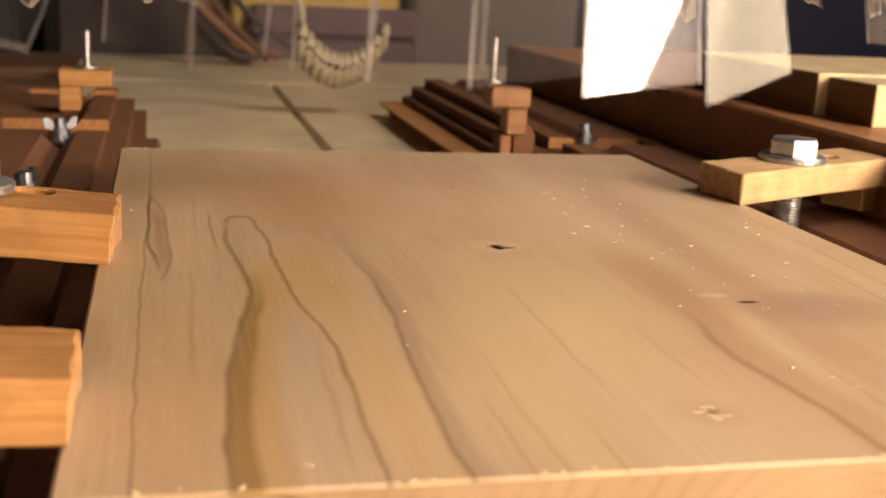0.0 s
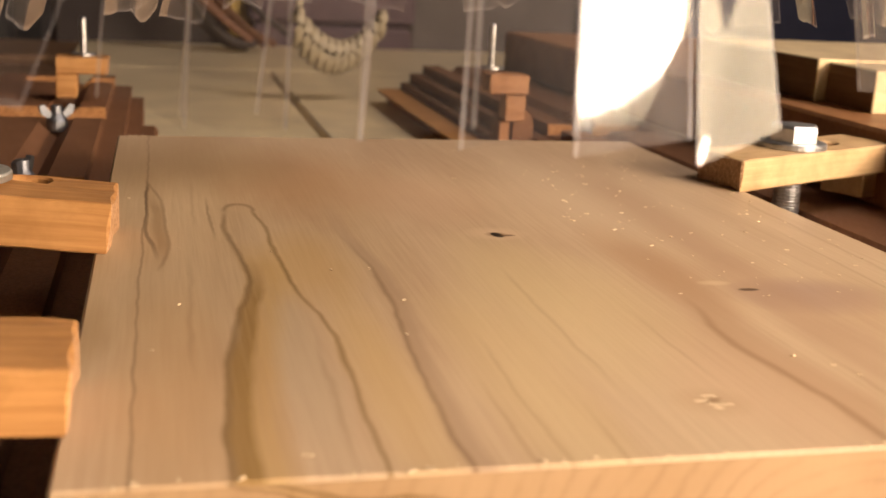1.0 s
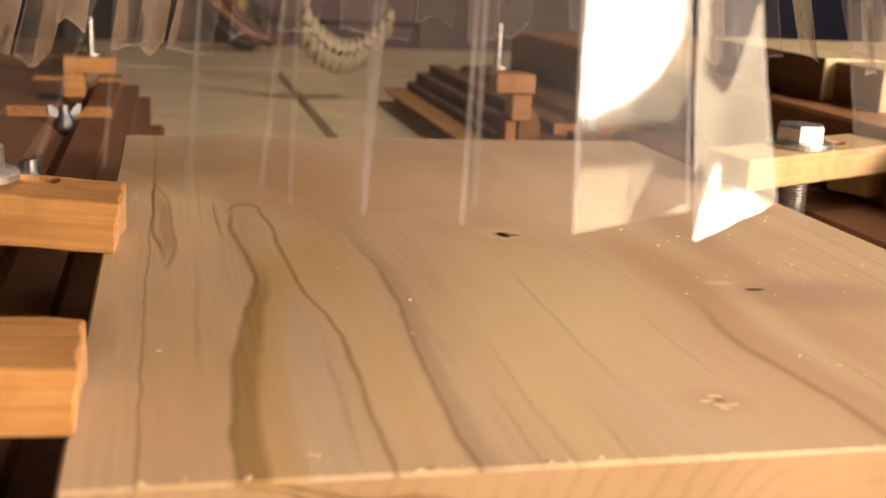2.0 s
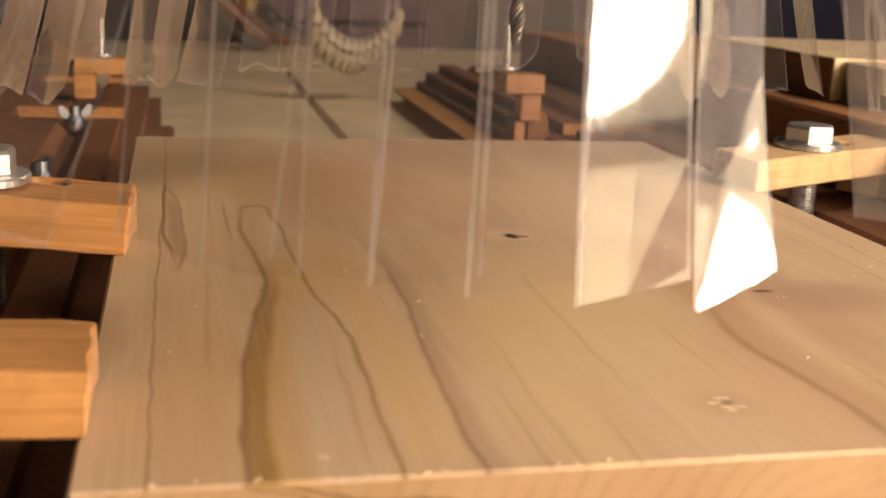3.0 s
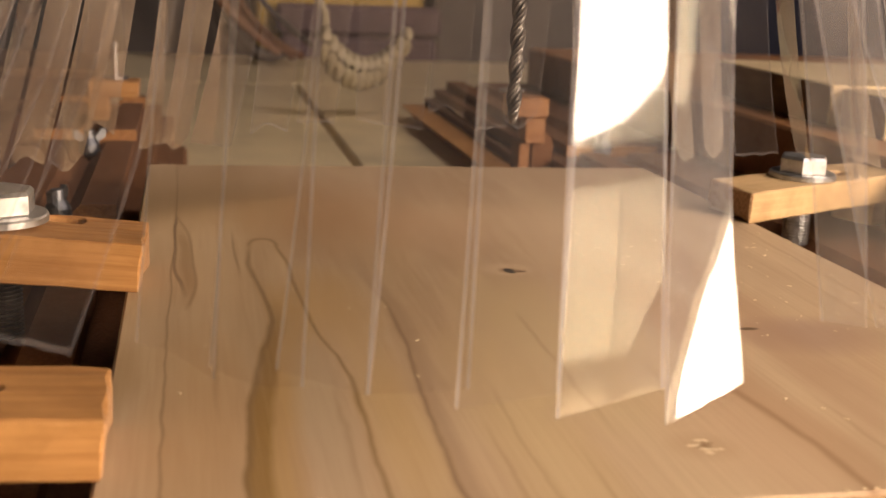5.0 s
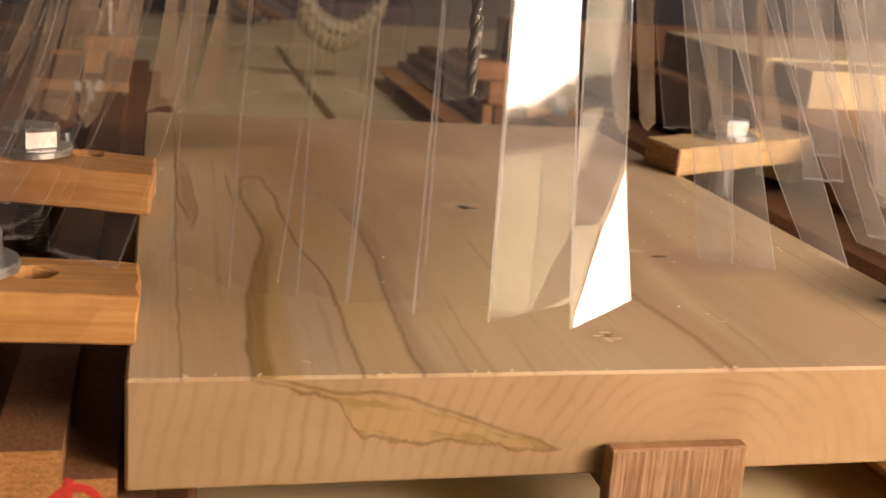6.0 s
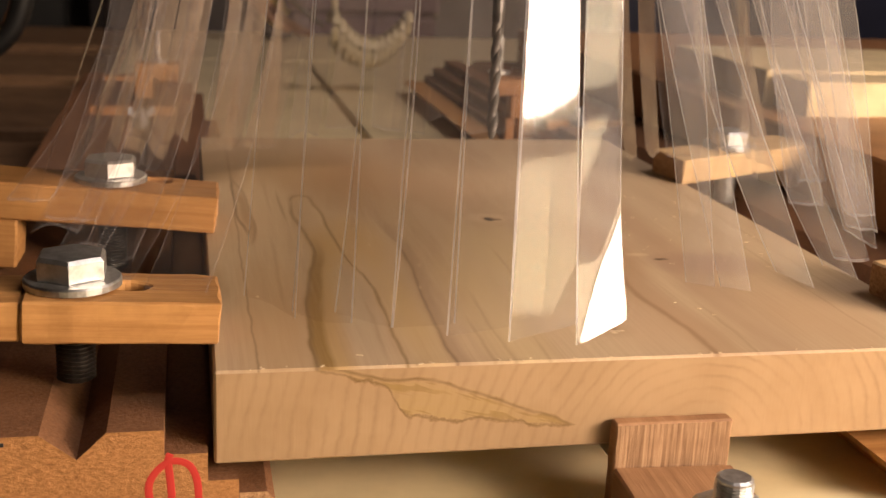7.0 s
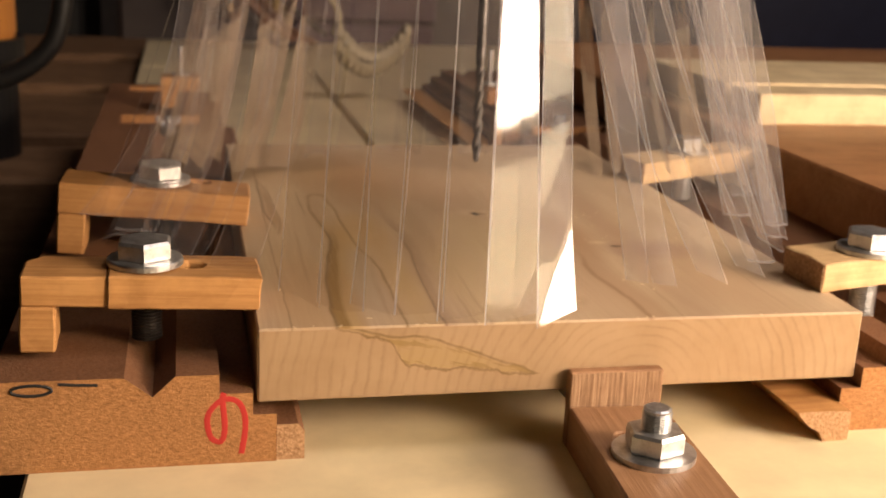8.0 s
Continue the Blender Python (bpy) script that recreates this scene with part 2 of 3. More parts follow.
    for k in range(16):
        a, r = rng.uniform(0, 6.28), rng.uniform(0.0003, 0.0027)
        tint = (0.74, 0.60, 0.41) if k % 3 else (0.25, 0.15, 0.075)
        colour = knot(colour, 0.0842 + r * math.cos(a), 0.0168 + r * math.sin(a), rng.uniform(0.0004, 0.0012), rng.uniform(0.0003, 0.0010), tint, 1.0)
    link(tree, colour, bsdf.inputs["Base Color"])
    bsdf.inputs["Roughness"].default_value = 0.5
    bsdf.inputs["Specular IOR Level"].default_value = 0.35
    bump(tree, bsdf, thin, 0.12, 0.0003)
    return mat


def poplar_end():
    """End grain: growth rings that bend about a heart below the board, with an olive stain."""
    mat, tree, bsdf = shader("poplar_end_grain")
    tc = tree.nodes.new("ShaderNodeTexCoord")
    xyz = tree.nodes.new("ShaderNodeSeparateXYZ")
    link(tree, tc.outputs["Object"], xyz.inputs[0])
    x, z = xyz.outputs[0], xyz.outputs[2]
    vec = coords(tree)
    warp = calc(tree, "MULTIPLY", calc(tree, "SUBTRACT", noise_tex(tree, vec, 45, 2), 0.5), 0.005)
    dx = calc(tree, "SUBTRACT", x, 0.099)
    dz = calc(tree, "MULTIPLY", calc(tree, "ADD", z, 0.003), 1.05)
    r = calc(tree, "SQRT", calc(tree, "ADD", calc(tree, "MULTIPLY", dx, dx), calc(tree, "MULTIPLY", dz, dz)))
    r = calc(tree, "ADD", r, warp)
    r = calc(tree, "ADD", r, calc(tree, "MULTIPLY", calc(tree, "SUBTRACT", noise_tex(tree, vec, 330, 3), 0.5), 0.0012))
    rings = calc(tree, "FRACT", calc(tree, "MULTIPLY", r, 330))
    saw = noise_tex(tree, coords(tree, (1, 1, 0.06)), 1500, 3, 0.6)
    pale, tan = (0.39, 0.262, 0.155), (0.25, 0.158, 0.088)
    colour = ramp(tree, rings, (0.0, tan), (0.22, pale), (0.72, pale), (1.0, tan))
    colour = mix(tree, calc(tree, "MULTIPLY", ramp(tree, noise_tex(tree, vec, 60, 4, 0.7), (0.38, (0.1, 0.1, 0.1)), (0.66, (1, 1, 1))), 0.55), pale, colour)
    colour = mix(tree, 0.5, colour, ramp(tree, noise_tex(tree, vec, 38, 4, 0.65), (0.36, (0.72, 0.66, 0.58)), (0.6, (1, 1, 1))), "MULTIPLY")
    colour = mix(tree, 0.06, colour, ramp(tree, saw, (0.3, tan), (0.62, pale)))
    # olive stain: a ragged wedge that slants down from the upper edge, darkest along its rim
    rag = calc(tree, "MULTIPLY", calc(tree, "SUBTRACT", noise_tex(tree, vec, 260, 4, 0.7), 0.5), 0.0035)
    top = curve_of_y(tree, x, 0.163, (0.018, 0.0198), (0.026, 0.0178), (0.034, 0.0160), (0.040, 0.0160), (0.047, 0.0140), (0.058, 0.0100), (0.068, 0.0066), (0.074, 0.0040))
    low = curve_of_y(tree, x, 0.163, (0.018, 0.0192), (0.026, 0.0166), (0.033, 0.0145), (0.0365, 0.0090), (0.040, 0.0082), (0.045, 0.0070), (0.0553, 0.0068), (0.068, 0.0048), (0.074, 0.0060))
    inside = calc(tree, "MINIMUM", calc(tree, "SUBTRACT", top, calc(tree, "ADD", z, calc(tree, "MULTIPLY", rag, 0.3))),
                  calc(tree, "SUBTRACT", calc(tree, "ADD", z, rag), low))
    streaks = noise_tex(tree, coords(tree, (0.25, 1, 1), (0, 12, 0)), 420, 3, 0.6)
    body = calc(tree, "DIVIDE", inside, 0.0008, clamp=True)
    rim = calc(tree, "SUBTRACT", 1.0, calc(tree, "DIVIDE", calc(tree, "ABSOLUTE", inside), 0.00055), clamp=True)
    cross = node(tree, "ShaderNodeCombineXYZ")
    link(tree, calc(tree, "MULTIPLY_ADD", x, 0.36, z), cross.inputs[0])
    link(tree, calc(tree, "MULTIPLY", x, 0.16), cross.inputs[1])
    veins = ramp(tree, noise_tex(tree, cross.outputs[0], 620, 2, 0.5, 0.4), (0.40, (1, 1, 1)), (0.47, (0.05, 0.05, 0.05)))
    colour = mix(tree, calc(tree, "MULTIPLY", calc(tree, "DIVIDE", calc(tree, "ADD", inside, 0.0008), 0.0012, clamp=True), calc(tree, "MULTIPLY", veins, 0.55)), colour, (0.19, 0.115, 0.035))
    colour = mix(tree, calc(tree, "MULTIPLY", body, calc(tree, "MULTIPLY", streaks, 0.55, clamp=True)), colour, (0.37, 0.25, 0.075))
    colour = mix(tree, calc(tree, "MULTIPLY", rim, calc(tree, "MULTIPLY", streaks, 1.4, clamp=True)), colour, (0.16, 0.095, 0.035))
    link(tree, colour, bsdf.inputs["Base Color"])
    bsdf.inputs["Roughness"].default_value = 0.65
    bsdf.inputs["Specular IOR Level"].default_value = 0.25
    bump(tree, bsdf, saw, 0.07, 0.0004)
    return mat


def film_material(name, haze, gloss, clear, shine_by=1.1):
    """Clear flexible plastic: see-through, glossy, faintly milky and scuffed."""
    mat = bpy.data.materials.new(name)
    mat.use_nodes = True
    tree = mat.node_tree
    tree.nodes.remove(tree.nodes["Principled BSDF"])
    out = tree.nodes["Material Output"]
    see = node(tree, "ShaderNodeBsdfTransparent", Color=(*clear, 1))
    shine = node(tree, "ShaderNodeBsdfGlossy", Roughness=0.05, Color=(1, 1, 1, 1))
    milk = node(tree, "ShaderNodeBsdfDiffuse", Color=(0.80, 0.78, 0.85, 1))
    glow = node(tree, "ShaderNodeBsdfTranslucent", Color=(0.80, 0.77, 0.80, 1))
    scuff = noise_tex(tree, coords(tree, (1, 1, 0.25)), 160, 4, 0.65)
    both = tree.nodes.new("ShaderNodeMixShader")
    both.inputs[0].default_value = 0.5
    link(tree, milk.outputs[0], both.inputs[1])
    link(tree, glow.outputs[0], both.inputs[2])
    m1 = tree.nodes.new("ShaderNodeMixShader")
    link(tree, calc(tree, "MULTIPLY", scuff, haze * 2, clamp=True), m1.inputs[0])
    link(tree, see.outputs[0], m1.inputs[1])
    link(tree, both.outputs[0], m1.inputs[2])
    fres = node(tree, "ShaderNodeFresnel", IOR=1.5)
    m2 = tree.nodes.new("ShaderNodeMixShader")
    link(tree, calc(tree, "MULTIPLY_ADD", fres.outputs[0], shine_by, gloss, clamp=True), m2.inputs[0])
    link(tree, m1.outputs[0], m2.inputs[1])
    link(tree, shine.outputs[0], m2.inputs[2])
    link(tree, m2.outputs[0], out.inputs["Surface"])
    return mat


POPLAR = poplar_face()
POPLAR_END = poplar_end()
PINE = wood("clamp_pine", (0.54, 0.285, 0.105), (0.36, 0.165, 0.052), "x", 500, 0.6, 1.5)
PINE_PALE = wood("clamp_pale_pine", (0.72, 0.52, 0.29), (0.55, 0.36, 0.18), "x", 700, 0.5)
PINE_END = fibre("clamp_torn_end", (0.70, 0.44, 0.25), (0.30, 0.15, 0.065), 1.0)
RAIL = fibre("rail_brown_board", (0.24, 0.115, 0.058), (0.13, 0.06, 0.029), 0.5)
RAIL_END = fibre("rail_sawn_end", (0.54, 0.27, 0.108), (0.23, 0.105, 0.04), 0.7, 0.26, 0.66, 0.55)
WALNUT = wood("stop_brown_hardwood", (0.40, 0.225, 0.12), (0.27, 0.14, 0.07), "y", 600, 0.5)
WALNUT_END = wood("stop_end_grain", (0.46, 0.29, 0.175), (0.19, 0.10, 0.052), "z", 1300, 0.65, 1.7)
SPOIL = plain("spoilboard_cream", (0.80, 0.67, 0.425), 0.38, 0.45)
PLANK = wood("bed_plank_wood", (0.27, 0.16, 0.085), (0.15, 0.08, 0.04), "x", 500, 0.6)
BROWN_BOARD = wood("fixture_brown_wood", (0.43, 0.215, 0.095), (0.27, 0.12, 0.048), "x", 600, 0.5)
PLY = wood("stack_pale_plywood", (0.84, 0.70, 0.45), (0.72, 0.57, 0.34), "x", 500, 0.5)
# Darker copy of the stack wood: the shade on its ends, as colour.
PLY_SHADED = wood("stack_shaded_end", (0.30, 0.18, 0.08), (0.18, 0.10, 0.04), "y", 500, 0.6)
ZINC = metal("zinc_plated_steel", (0.60, 0.60, 0.61), 0.40)
DARK_ZINC = metal("dull_zinc", (0.28, 0.29, 0.32), 0.42)
DARK_STEEL = metal("tool_steel", (0.15, 0.14, 0.14), 0.40)
# Dark copy of the rod metal: paints the shade under the left clamps.
SHADED_STEEL = metal("shaded_steel", (0.10, 0.085, 0.075), 0.45)
BLACK = plain("black_rubber", (0.012, 0.011, 0.011), 0.45)
CABLE = plain("beige_cable", (0.42, 0.36, 0.25), 0.45)
RED = plain("red_marker", (0.55, 0.035, 0.03), 0.6)
INK = plain("black_marker", (0.02, 0.018, 0.018), 0.6)
# One film in lit and dim copies: caught light is put into haze.
FILM = film_material("clear_strip_film", 0.105, 0.0, (0.98, 0.972, 0.97))
FILM_MILKY = film_material("milky_strip_film", 0.17, 0.0, (0.975, 0.965, 0.965))
FILM_CLEAR = film_material("hazy_strip_film", 0.046, 0.0, (0.965, 0.945, 0.925), 0.8)
FILM_LIT = film_material("lit_strip_film", 0.18, 0.0, (0.97, 0.96, 0.965), 0.7)
FILM_DIM = film_material("dim_strip_film", 0.028, 0.0, (0.955, 0.935, 0.925), 0.5)
# Edge ribbons: extra haze paints the bright line where cut edges catch light.
FILM_SOFT_EDGE = film_material("strip_dim_edge", 0.15, 0.0, (0.97, 0.96, 0.96), 0.6)
FILM_EDGE = film_material("strip_lit_edge", 0.40, 0.0, (0.98, 0.97, 0.96), 0.6)
ORANGE = plain("orange_plastic", (0.55, 0.22, 0.05), 0.4)
YELLOW = plain("yellow_plastic", (0.62, 0.42, 0.10), 0.5)
LILAC = plain("dull_purple_cloth", (0.16, 0.11, 0.125), 0.8)
NAVY = plain("dark_blue_paint", (0.022, 0.024, 0.05), 0.5)
GREY = plain("grey_plastic", (0.16, 0.135, 0.125), 0.6)
DARK_BOX = plain("plain_black", (0.01, 0.009, 0.009), 0.6)
BIN = plain("dark_brown_plastic", (0.060, 0.044, 0.040), 0.6)
POUCH = plain("brown_leather", (0.20, 0.09, 0.045), 0.5)
CHIP = plain("pale_wood_chip", (0.75, 0.60, 0.40), 0.7)
GLOW, glow_tree, glow_bsdf = shader("lamp_diffuser_glow")
glow_bsdf.inputs["Emission Color"].default_value = (1.0, 0.79, 0.50, 1)
glow_bsdf.inputs["Emission Strength"].default_value = 6.0
SHOE = plain("grey_shoe_plastic", (0.20, 0.19, 0.19), 0.4)
WALL = plain("shop_wall_paint", (0.16, 0.13, 0.11), 0.8)
FLOOR = plain("shop_floor_concrete", (0.14, 0.12, 0.11), 0.8)


# ---- builders ----
def finish(bm, name, mats, smooth=False):
    bmesh.ops.recalc_face_normals(bm, faces=bm.faces)
    me = bpy.data.meshes.new(name)
    bm.to_mesh(me)
    bm.free()
    for m in mats if isinstance(mats, (list, tuple)) else [mats]:
        me.materials.append(m)
    if smooth:
        me.shade_smooth()
    return me


def part(name, bm, mats, parent, label="", at=(0, 0, 0), smooth=False):
    ob = new(name, finish(bm, name, mats, smooth))
    ob.parent = parent
    ob.location = at
    if label:
        tagged(ob, label)
    return ob


def thing(name, label, category, at=(0, 0, 0), rz=0.0, group="", kind=""):
    ob = new(name)
    ob.empty_display_size = 0.02
    ob.matrix_basis = pose(*at, 0, 0, rz)
    return tagged(ob, label, category, group, kind)


def bevelled(bm, width, segments=1):
    edges = [e for e in bm.edges if len(e.link_faces) == 2 and e.calc_face_angle(0) > 0.6]
    bmesh.ops.bevel(bm, geom=edges, offset=width, segments=segments, affect="EDGES", clamp_overlap=True)


def worn(bm, amount, nose=None):
    """Splits long edges and wears the corners unevenly, most at the torn nose."""
    for k in range(3):
        bmesh.ops.subdivide_edges(bm, edges=[e for e in bm.edges if e.calc_length() > 0.005], cuts=1)
    bmesh.ops.triangulate(bm, faces=bm.faces[:])
    bm.normal_update()
    sharp = {v for e in bm.edges if len(e.link_faces) == 2 and e.calc_face_angle(0) > 0.3 for v in e.verts}
    for v in sharp:
        k = amount * (2.5 if nose is not None and v.co.x > nose else 1.0)
        v.co += k * noise.noise_vector(v.co * 420) + 0.5 * k * noise.noise_vector(v.co * 1300)


def box(x0, x1, y0, y1, z0, z1, bevel=0.0006, end_axis=None):
    bm = bmesh.new()
    bmesh.ops.create_cube(bm, size=1.0)
    for v in bm.verts:
        v.co = Vector(((x0 + x1) / 2 + v.co.x * (x1 - x0), (y0 + y1) / 2 + v.co.y * (y1 - y0), (z0 + z1) / 2 + v.co.z * (z1 - z0)))
    if bevel:
        bevelled(bm, bevel)
    if end_axis is not None:
        bm.normal_update()
        for f in bm.faces:
            f.material_index = int(abs(f.normal[end_axis]) > 0.9)
    return bm


def prism(profile, y0, y1, bevel=0.0, end_index=1, steps=1):
    """A profile in x and z, drawn out along y; its two ends take the second material."""
    bm = bmesh.new()
    rings = [[bm.verts.new((x, y0 + (y1 - y0) * i / steps, z)) for x, z in profile] for i in range(steps + 1)]
    n = len(profile)
    for a, b in zip(rings, rings[1:]):
        for i in range(n):
            bm.faces.new((a[i], a[(i + 1) % n], b[(i + 1) % n], b[i]))
    for r in (rings[0], rings[-1]):
        bm.faces.new(r).material_index = end_index
    if bevel:
        bevelled(bm, bevel)
    return bm


def lathe(profile, sides=24, phase=0.0, closed=True):
    """A profile of radius and height, turned round z; closed at both ends unless told not to be."""
    bm = bmesh.new()
    rings = []
    for r, z in profile:
        rings.append([bm.verts.new((r * math.cos(phase + 2 * math.pi * i / sides), r * math.sin(phase + 2 * math.pi * i / sides), z)) for i in range(sides)])
    for a, b in zip(rings, rings[1:]):
        for i in range(sides):
            bm.faces.new((a[i], a[(i + 1) % sides], b[(i + 1) % sides], b[i]))
    if closed:
        bm.faces.new(rings[0])
        bm.faces.new(rings[-1])
    return bm


def tube(points, radius, sides=8):
    bm = bmesh.new()
    rings = []
    for i, p in enumerate(points):
        p = Vector(p)
        way = (Vector(points[min(i + 1, len(points) - 1)]) - Vector(points[max(i - 1, 0)])).normalized()
        side = way.cross(Vector((0.13, 0.21, 0.97))).normalized()
        up = way.cross(side)
        rings.append([bm.verts.new(p + radius * (side * math.cos(2 * math.pi * k / sides) + up * math.sin(2 * math.pi * k / sides))) for k in range(sides)])
    for a, b in zip(rings, rings[1:]):
        for k in range(sides):
            bm.faces.new((a[k], a[(k + 1) % sides], b[(k + 1) % sides], b[k]))
    bm.faces.new(rings[0])
    bm.faces.new(rings[-1])
    return bm


def slab_with_hole(outline, z0, z1, holes):
    """A flat plate with round holes through it."""
    bm = bmesh.new()
    loops = [[bm.verts.new((x, y, z0)) for x, y in outline]]
    for cx, cy, rx, ry in holes:
        loops.append([bm.verts.new((cx + rx * math.cos(2 * math.pi * i / 20), cy + ry * math.sin(2 * math.pi * i / 20), z0)) for i in range(20)])
    edges = [bm.edges.new((l[i], l[(i + 1) % len(l)])) for l in loops for i in range(len(l))]
    bmesh.ops.triangle_fill(bm, use_beauty=True, use_dissolve=False, edges=edges)
    got = bmesh.ops.extrude_face_region(bm, geom=bm.faces[:])
    bmesh.ops.translate(bm, verts=[v for v in got["geom"] if isinstance(v, bmesh.types.BMVert)], vec=(0, 0, z1 - z0))
    bm.normal_update()
    return bm


# ---- the shop around ----
def shop():
    bm = box(-2.5, 3.0, -2.4, 3.0, -0.95, -0.90, 0)
    tagged(new("floor", finish(bm, "floor", FLOOR)), "grey concrete workshop floor in the dark", "floor", kind="structure")
    for name, b in (("wall_north", (-2.5, 3.0, 2.9, 3.0, -0.90, 2.2)), ("wall_south", (-2.5, 3.0, -2.4, -2.3, -0.90, 2.2)),
                    ("wall_west", (-2.5, -2.4, -2.3, 2.9, -0.90, 2.2)), ("wall_east", (2.9, 3.0, -2.3, 2.9, -0.90, 2.2))):
        tagged(new(name, finish(box(*b, 0), name, WALL)), "dim brown-grey painted workshop wall", "wall", kind="structure")
    tagged(new("ceiling", finish(box(-2.5, 3.0, -2.4, 3.0, 2.2, 2.25, 0), "ceiling", WALL)), "dim plain workshop ceiling", "ceiling", kind="structure")


# ---- the machine bed ----
def bed():
    base = thing("machine_bed", "low machine bed under the spoilboard, black to paint its deep shade", "machine bed", (0, 0, -0.12), kind="structure")
    # bed_board is plain black: the deep shade down here is put into its colour
    part("bed_board", box(-0.9, 0.9, -0.35, 1.10, -0.03, 0.0, 0.002), DARK_BOX, base)
    for i, (x0, x1, y0, y1) in enumerate(((-0.055, 0.0905, -0.34, 0.772), (0.0945, 0.85, -0.34, 0.772), (-0.055, 0.85, 0.776, 1.0))):
        spoil = thing("spoilboard", "cream painted spoilboard sheet with a smooth worn face", "spoilboard", (x0, y0, 0.0), kind="structure")
        part("sheet", box(0, x1 - x0, 0, y1 - y0, -0.12, 0.0, 0.001), SPOIL, spoil)
    y = 0.42
    for i in range(7):
        w = (0.11, 0.085, 0.12, 0.07)[i % 4]
        plank = thing("bed_plank", "brown wooden bed plank lying in shade", "plank", (-0.9, y, -0.12), group="planks of the bed")
        part("board", box(0, 0.842, 0, w - 0.006, 0.0, 0.098 + 0.005 * (i % 2) + 0.002 * i, 0.002), PLANK, plank)
        y += w


# ---- rails with a V groove ----
def rail_profile(outer=-0.062):
    """Seen from the front, the board's side to the right."""
    return [(outer, 0.002), (0.0046, 0.002), (0.0046, 0.0147), (-0.0012, 0.0147), (-0.0012, 0.0205), (-0.0092, 0.0205),
            (-0.0092, 0.0255), (-0.0195, 0.0255), (-0.0250, 0.0203), (-0.0315, 0.0255), (-0.0500, 0.0255), (-0.0504, 0.0255), (outer, 0.0255)]


def rail_body(profile, length, slots, floor):
    """The rail drawn out along y, with slots milled across its top between the groove and the outer side."""
    bm = bmesh.new()
    low = [(x, min(z, floor) if abs(x) < 0.0502 else z) for x, z in profile]
    marks = [(0.0, profile)]
    for y0, y1 in slots:
        marks += [(y0, profile), (y0 + 0.0002, low), (y1 - 0.0002, low), (y1, profile)]
    marks.append((length, profile))
    n = len(profile)
    rings = [[bm.verts.new((x, y, z)) for x, z in p] for y, p in marks]
    for k, (a, b) in enumerate(zip(rings, rings[1:])):
        # cut walls share the sawn ends' lighter tone, which paints lamp light on them
        wall = marks[k + 1][0] - marks[k][0] < 0.0003
        for i in range(n):
            j = (i + 1) % n
            bm.faces.new((a[i], a[j], b[j], b[i])).material_index = int(wall)
    for r in (rings[0], rings[-1]):
        bm.faces.new(r).material_index = 1
    return bm


def rails():
    left = thing("fixture_rail", "brown fibreboard fixture rail with V groove and cross slots", "fixture rail", (0, -0.002, 0), group="fixture rails")
    part("rail_body", rail_body([(x, z - 0.002) for x, z in rail_profile()], 0.50, ((0.212, 0.231), (0.350, 0.380), (0.468, 0.488)), 0.0190), [RAIL, RAIL_END], left)
    right = thing("fixture_rail", "brown fibreboard fixture rail with a V groove and stepped edge", "fixture rail", (0.163, -0.002, 0), group="fixture rails")
    part("rail_body", rail_body([(-x, z - 0.002) for x, z in reversed(rail_profile(-0.0608))], 0.60, ((0.335, 0.352),), 0.0190), [RAIL, RAIL_END], right)
    ledge = [(0.0047, 0.002), (0.0116, 0.002), (0.0116, 0.0095), (0.0100, 0.0115), (0.0047, 0.0115)]
    part("ledge_strip", prism([(x, z - 0.002) for x, z in ledge], 0.0006, 0.425, 0.0004), [RAIL, PINE_END], left, "narrow ledge strip under the board with a pale sawn end")
    bm = prism([(-0.0047, 0.0), (-0.0047, 0.0088), (-0.0205, 0.0088), (-0.0165, 0.0045), (-0.0135, 0.0030), (-0.0120, 0.0)], -0.006, 0.598, 0.0003)
    worn(bm, 0.0004)
    part("ledge_strip", bm, [PINE, PINE_END], right, "narrow ledge strip under the board with a torn end")
    # a red six and black figures on the sawn end
    six = [(-0.0040, 0.006), (-0.0030, 0.014), (-0.0045, 0.0195), (-0.0085, 0.0205), (-0.0120, 0.0165), (-0.0115, 0.0110), (-0.0090, 0.0095), (-0.0080, 0.013), (-0.0085, 0.0205), (-0.0080, 0.0222)]
    pts = smooth_line(six, 6)
    bm = tube([(x, 0.0, z - 0.0035) for x, z in pts], 0.00075, 8)
    for v in bm.verts:
        v.co.y *= 0.1
    part("red_figure", bm, RED, left, "red marker figure six on the sawn end")
    ring = [(-0.0525 + 0.0046 * math.cos(a), 0.0212 + 0.0013 * math.sin(a)) for a in [2 * math.pi * k / 18 for k in range(19)]]
    part("black_figure", tube([(x, 0.0, z) for x, z in ring], 0.00042, 6), INK, left, "black marker nought on the sawn end")
    part("black_stroke", tube([(-0.0465, 0.0, 0.0226), (-0.042, 0.0, 0.0222), (-0.0375, 0.0, 0.0220)], 0.0004, 6), INK, left, "black marker stroke")


def smooth_line(points, steps):
    out = []
    n = len(points)
    for i in range(n - 1):
        p = [Vector((*points[max(0, min(n - 1, k))], 0)) for k in (i - 1, i, i + 1, i + 2)]
        for s in range(steps):
            t = s / steps
            v = 0.5 * ((2 * p[1]) + (p[2] - p[0]) * t + (2 * p[0] - 5 * p[1] + 4 * p[2] - p[3]) * t * t + (3 * p[1] - p[0] - 3 * p[2] + p[3]) * t ** 3)
            out.append((v.x, v.y))
    out.append(points[-1])
    return out


# ---- the board being cut ----
def workpiece():
    ob = thing("poplar_board", "pale poplar board with olive streaks and a dark knot", "board", (0, 0, 0.015))
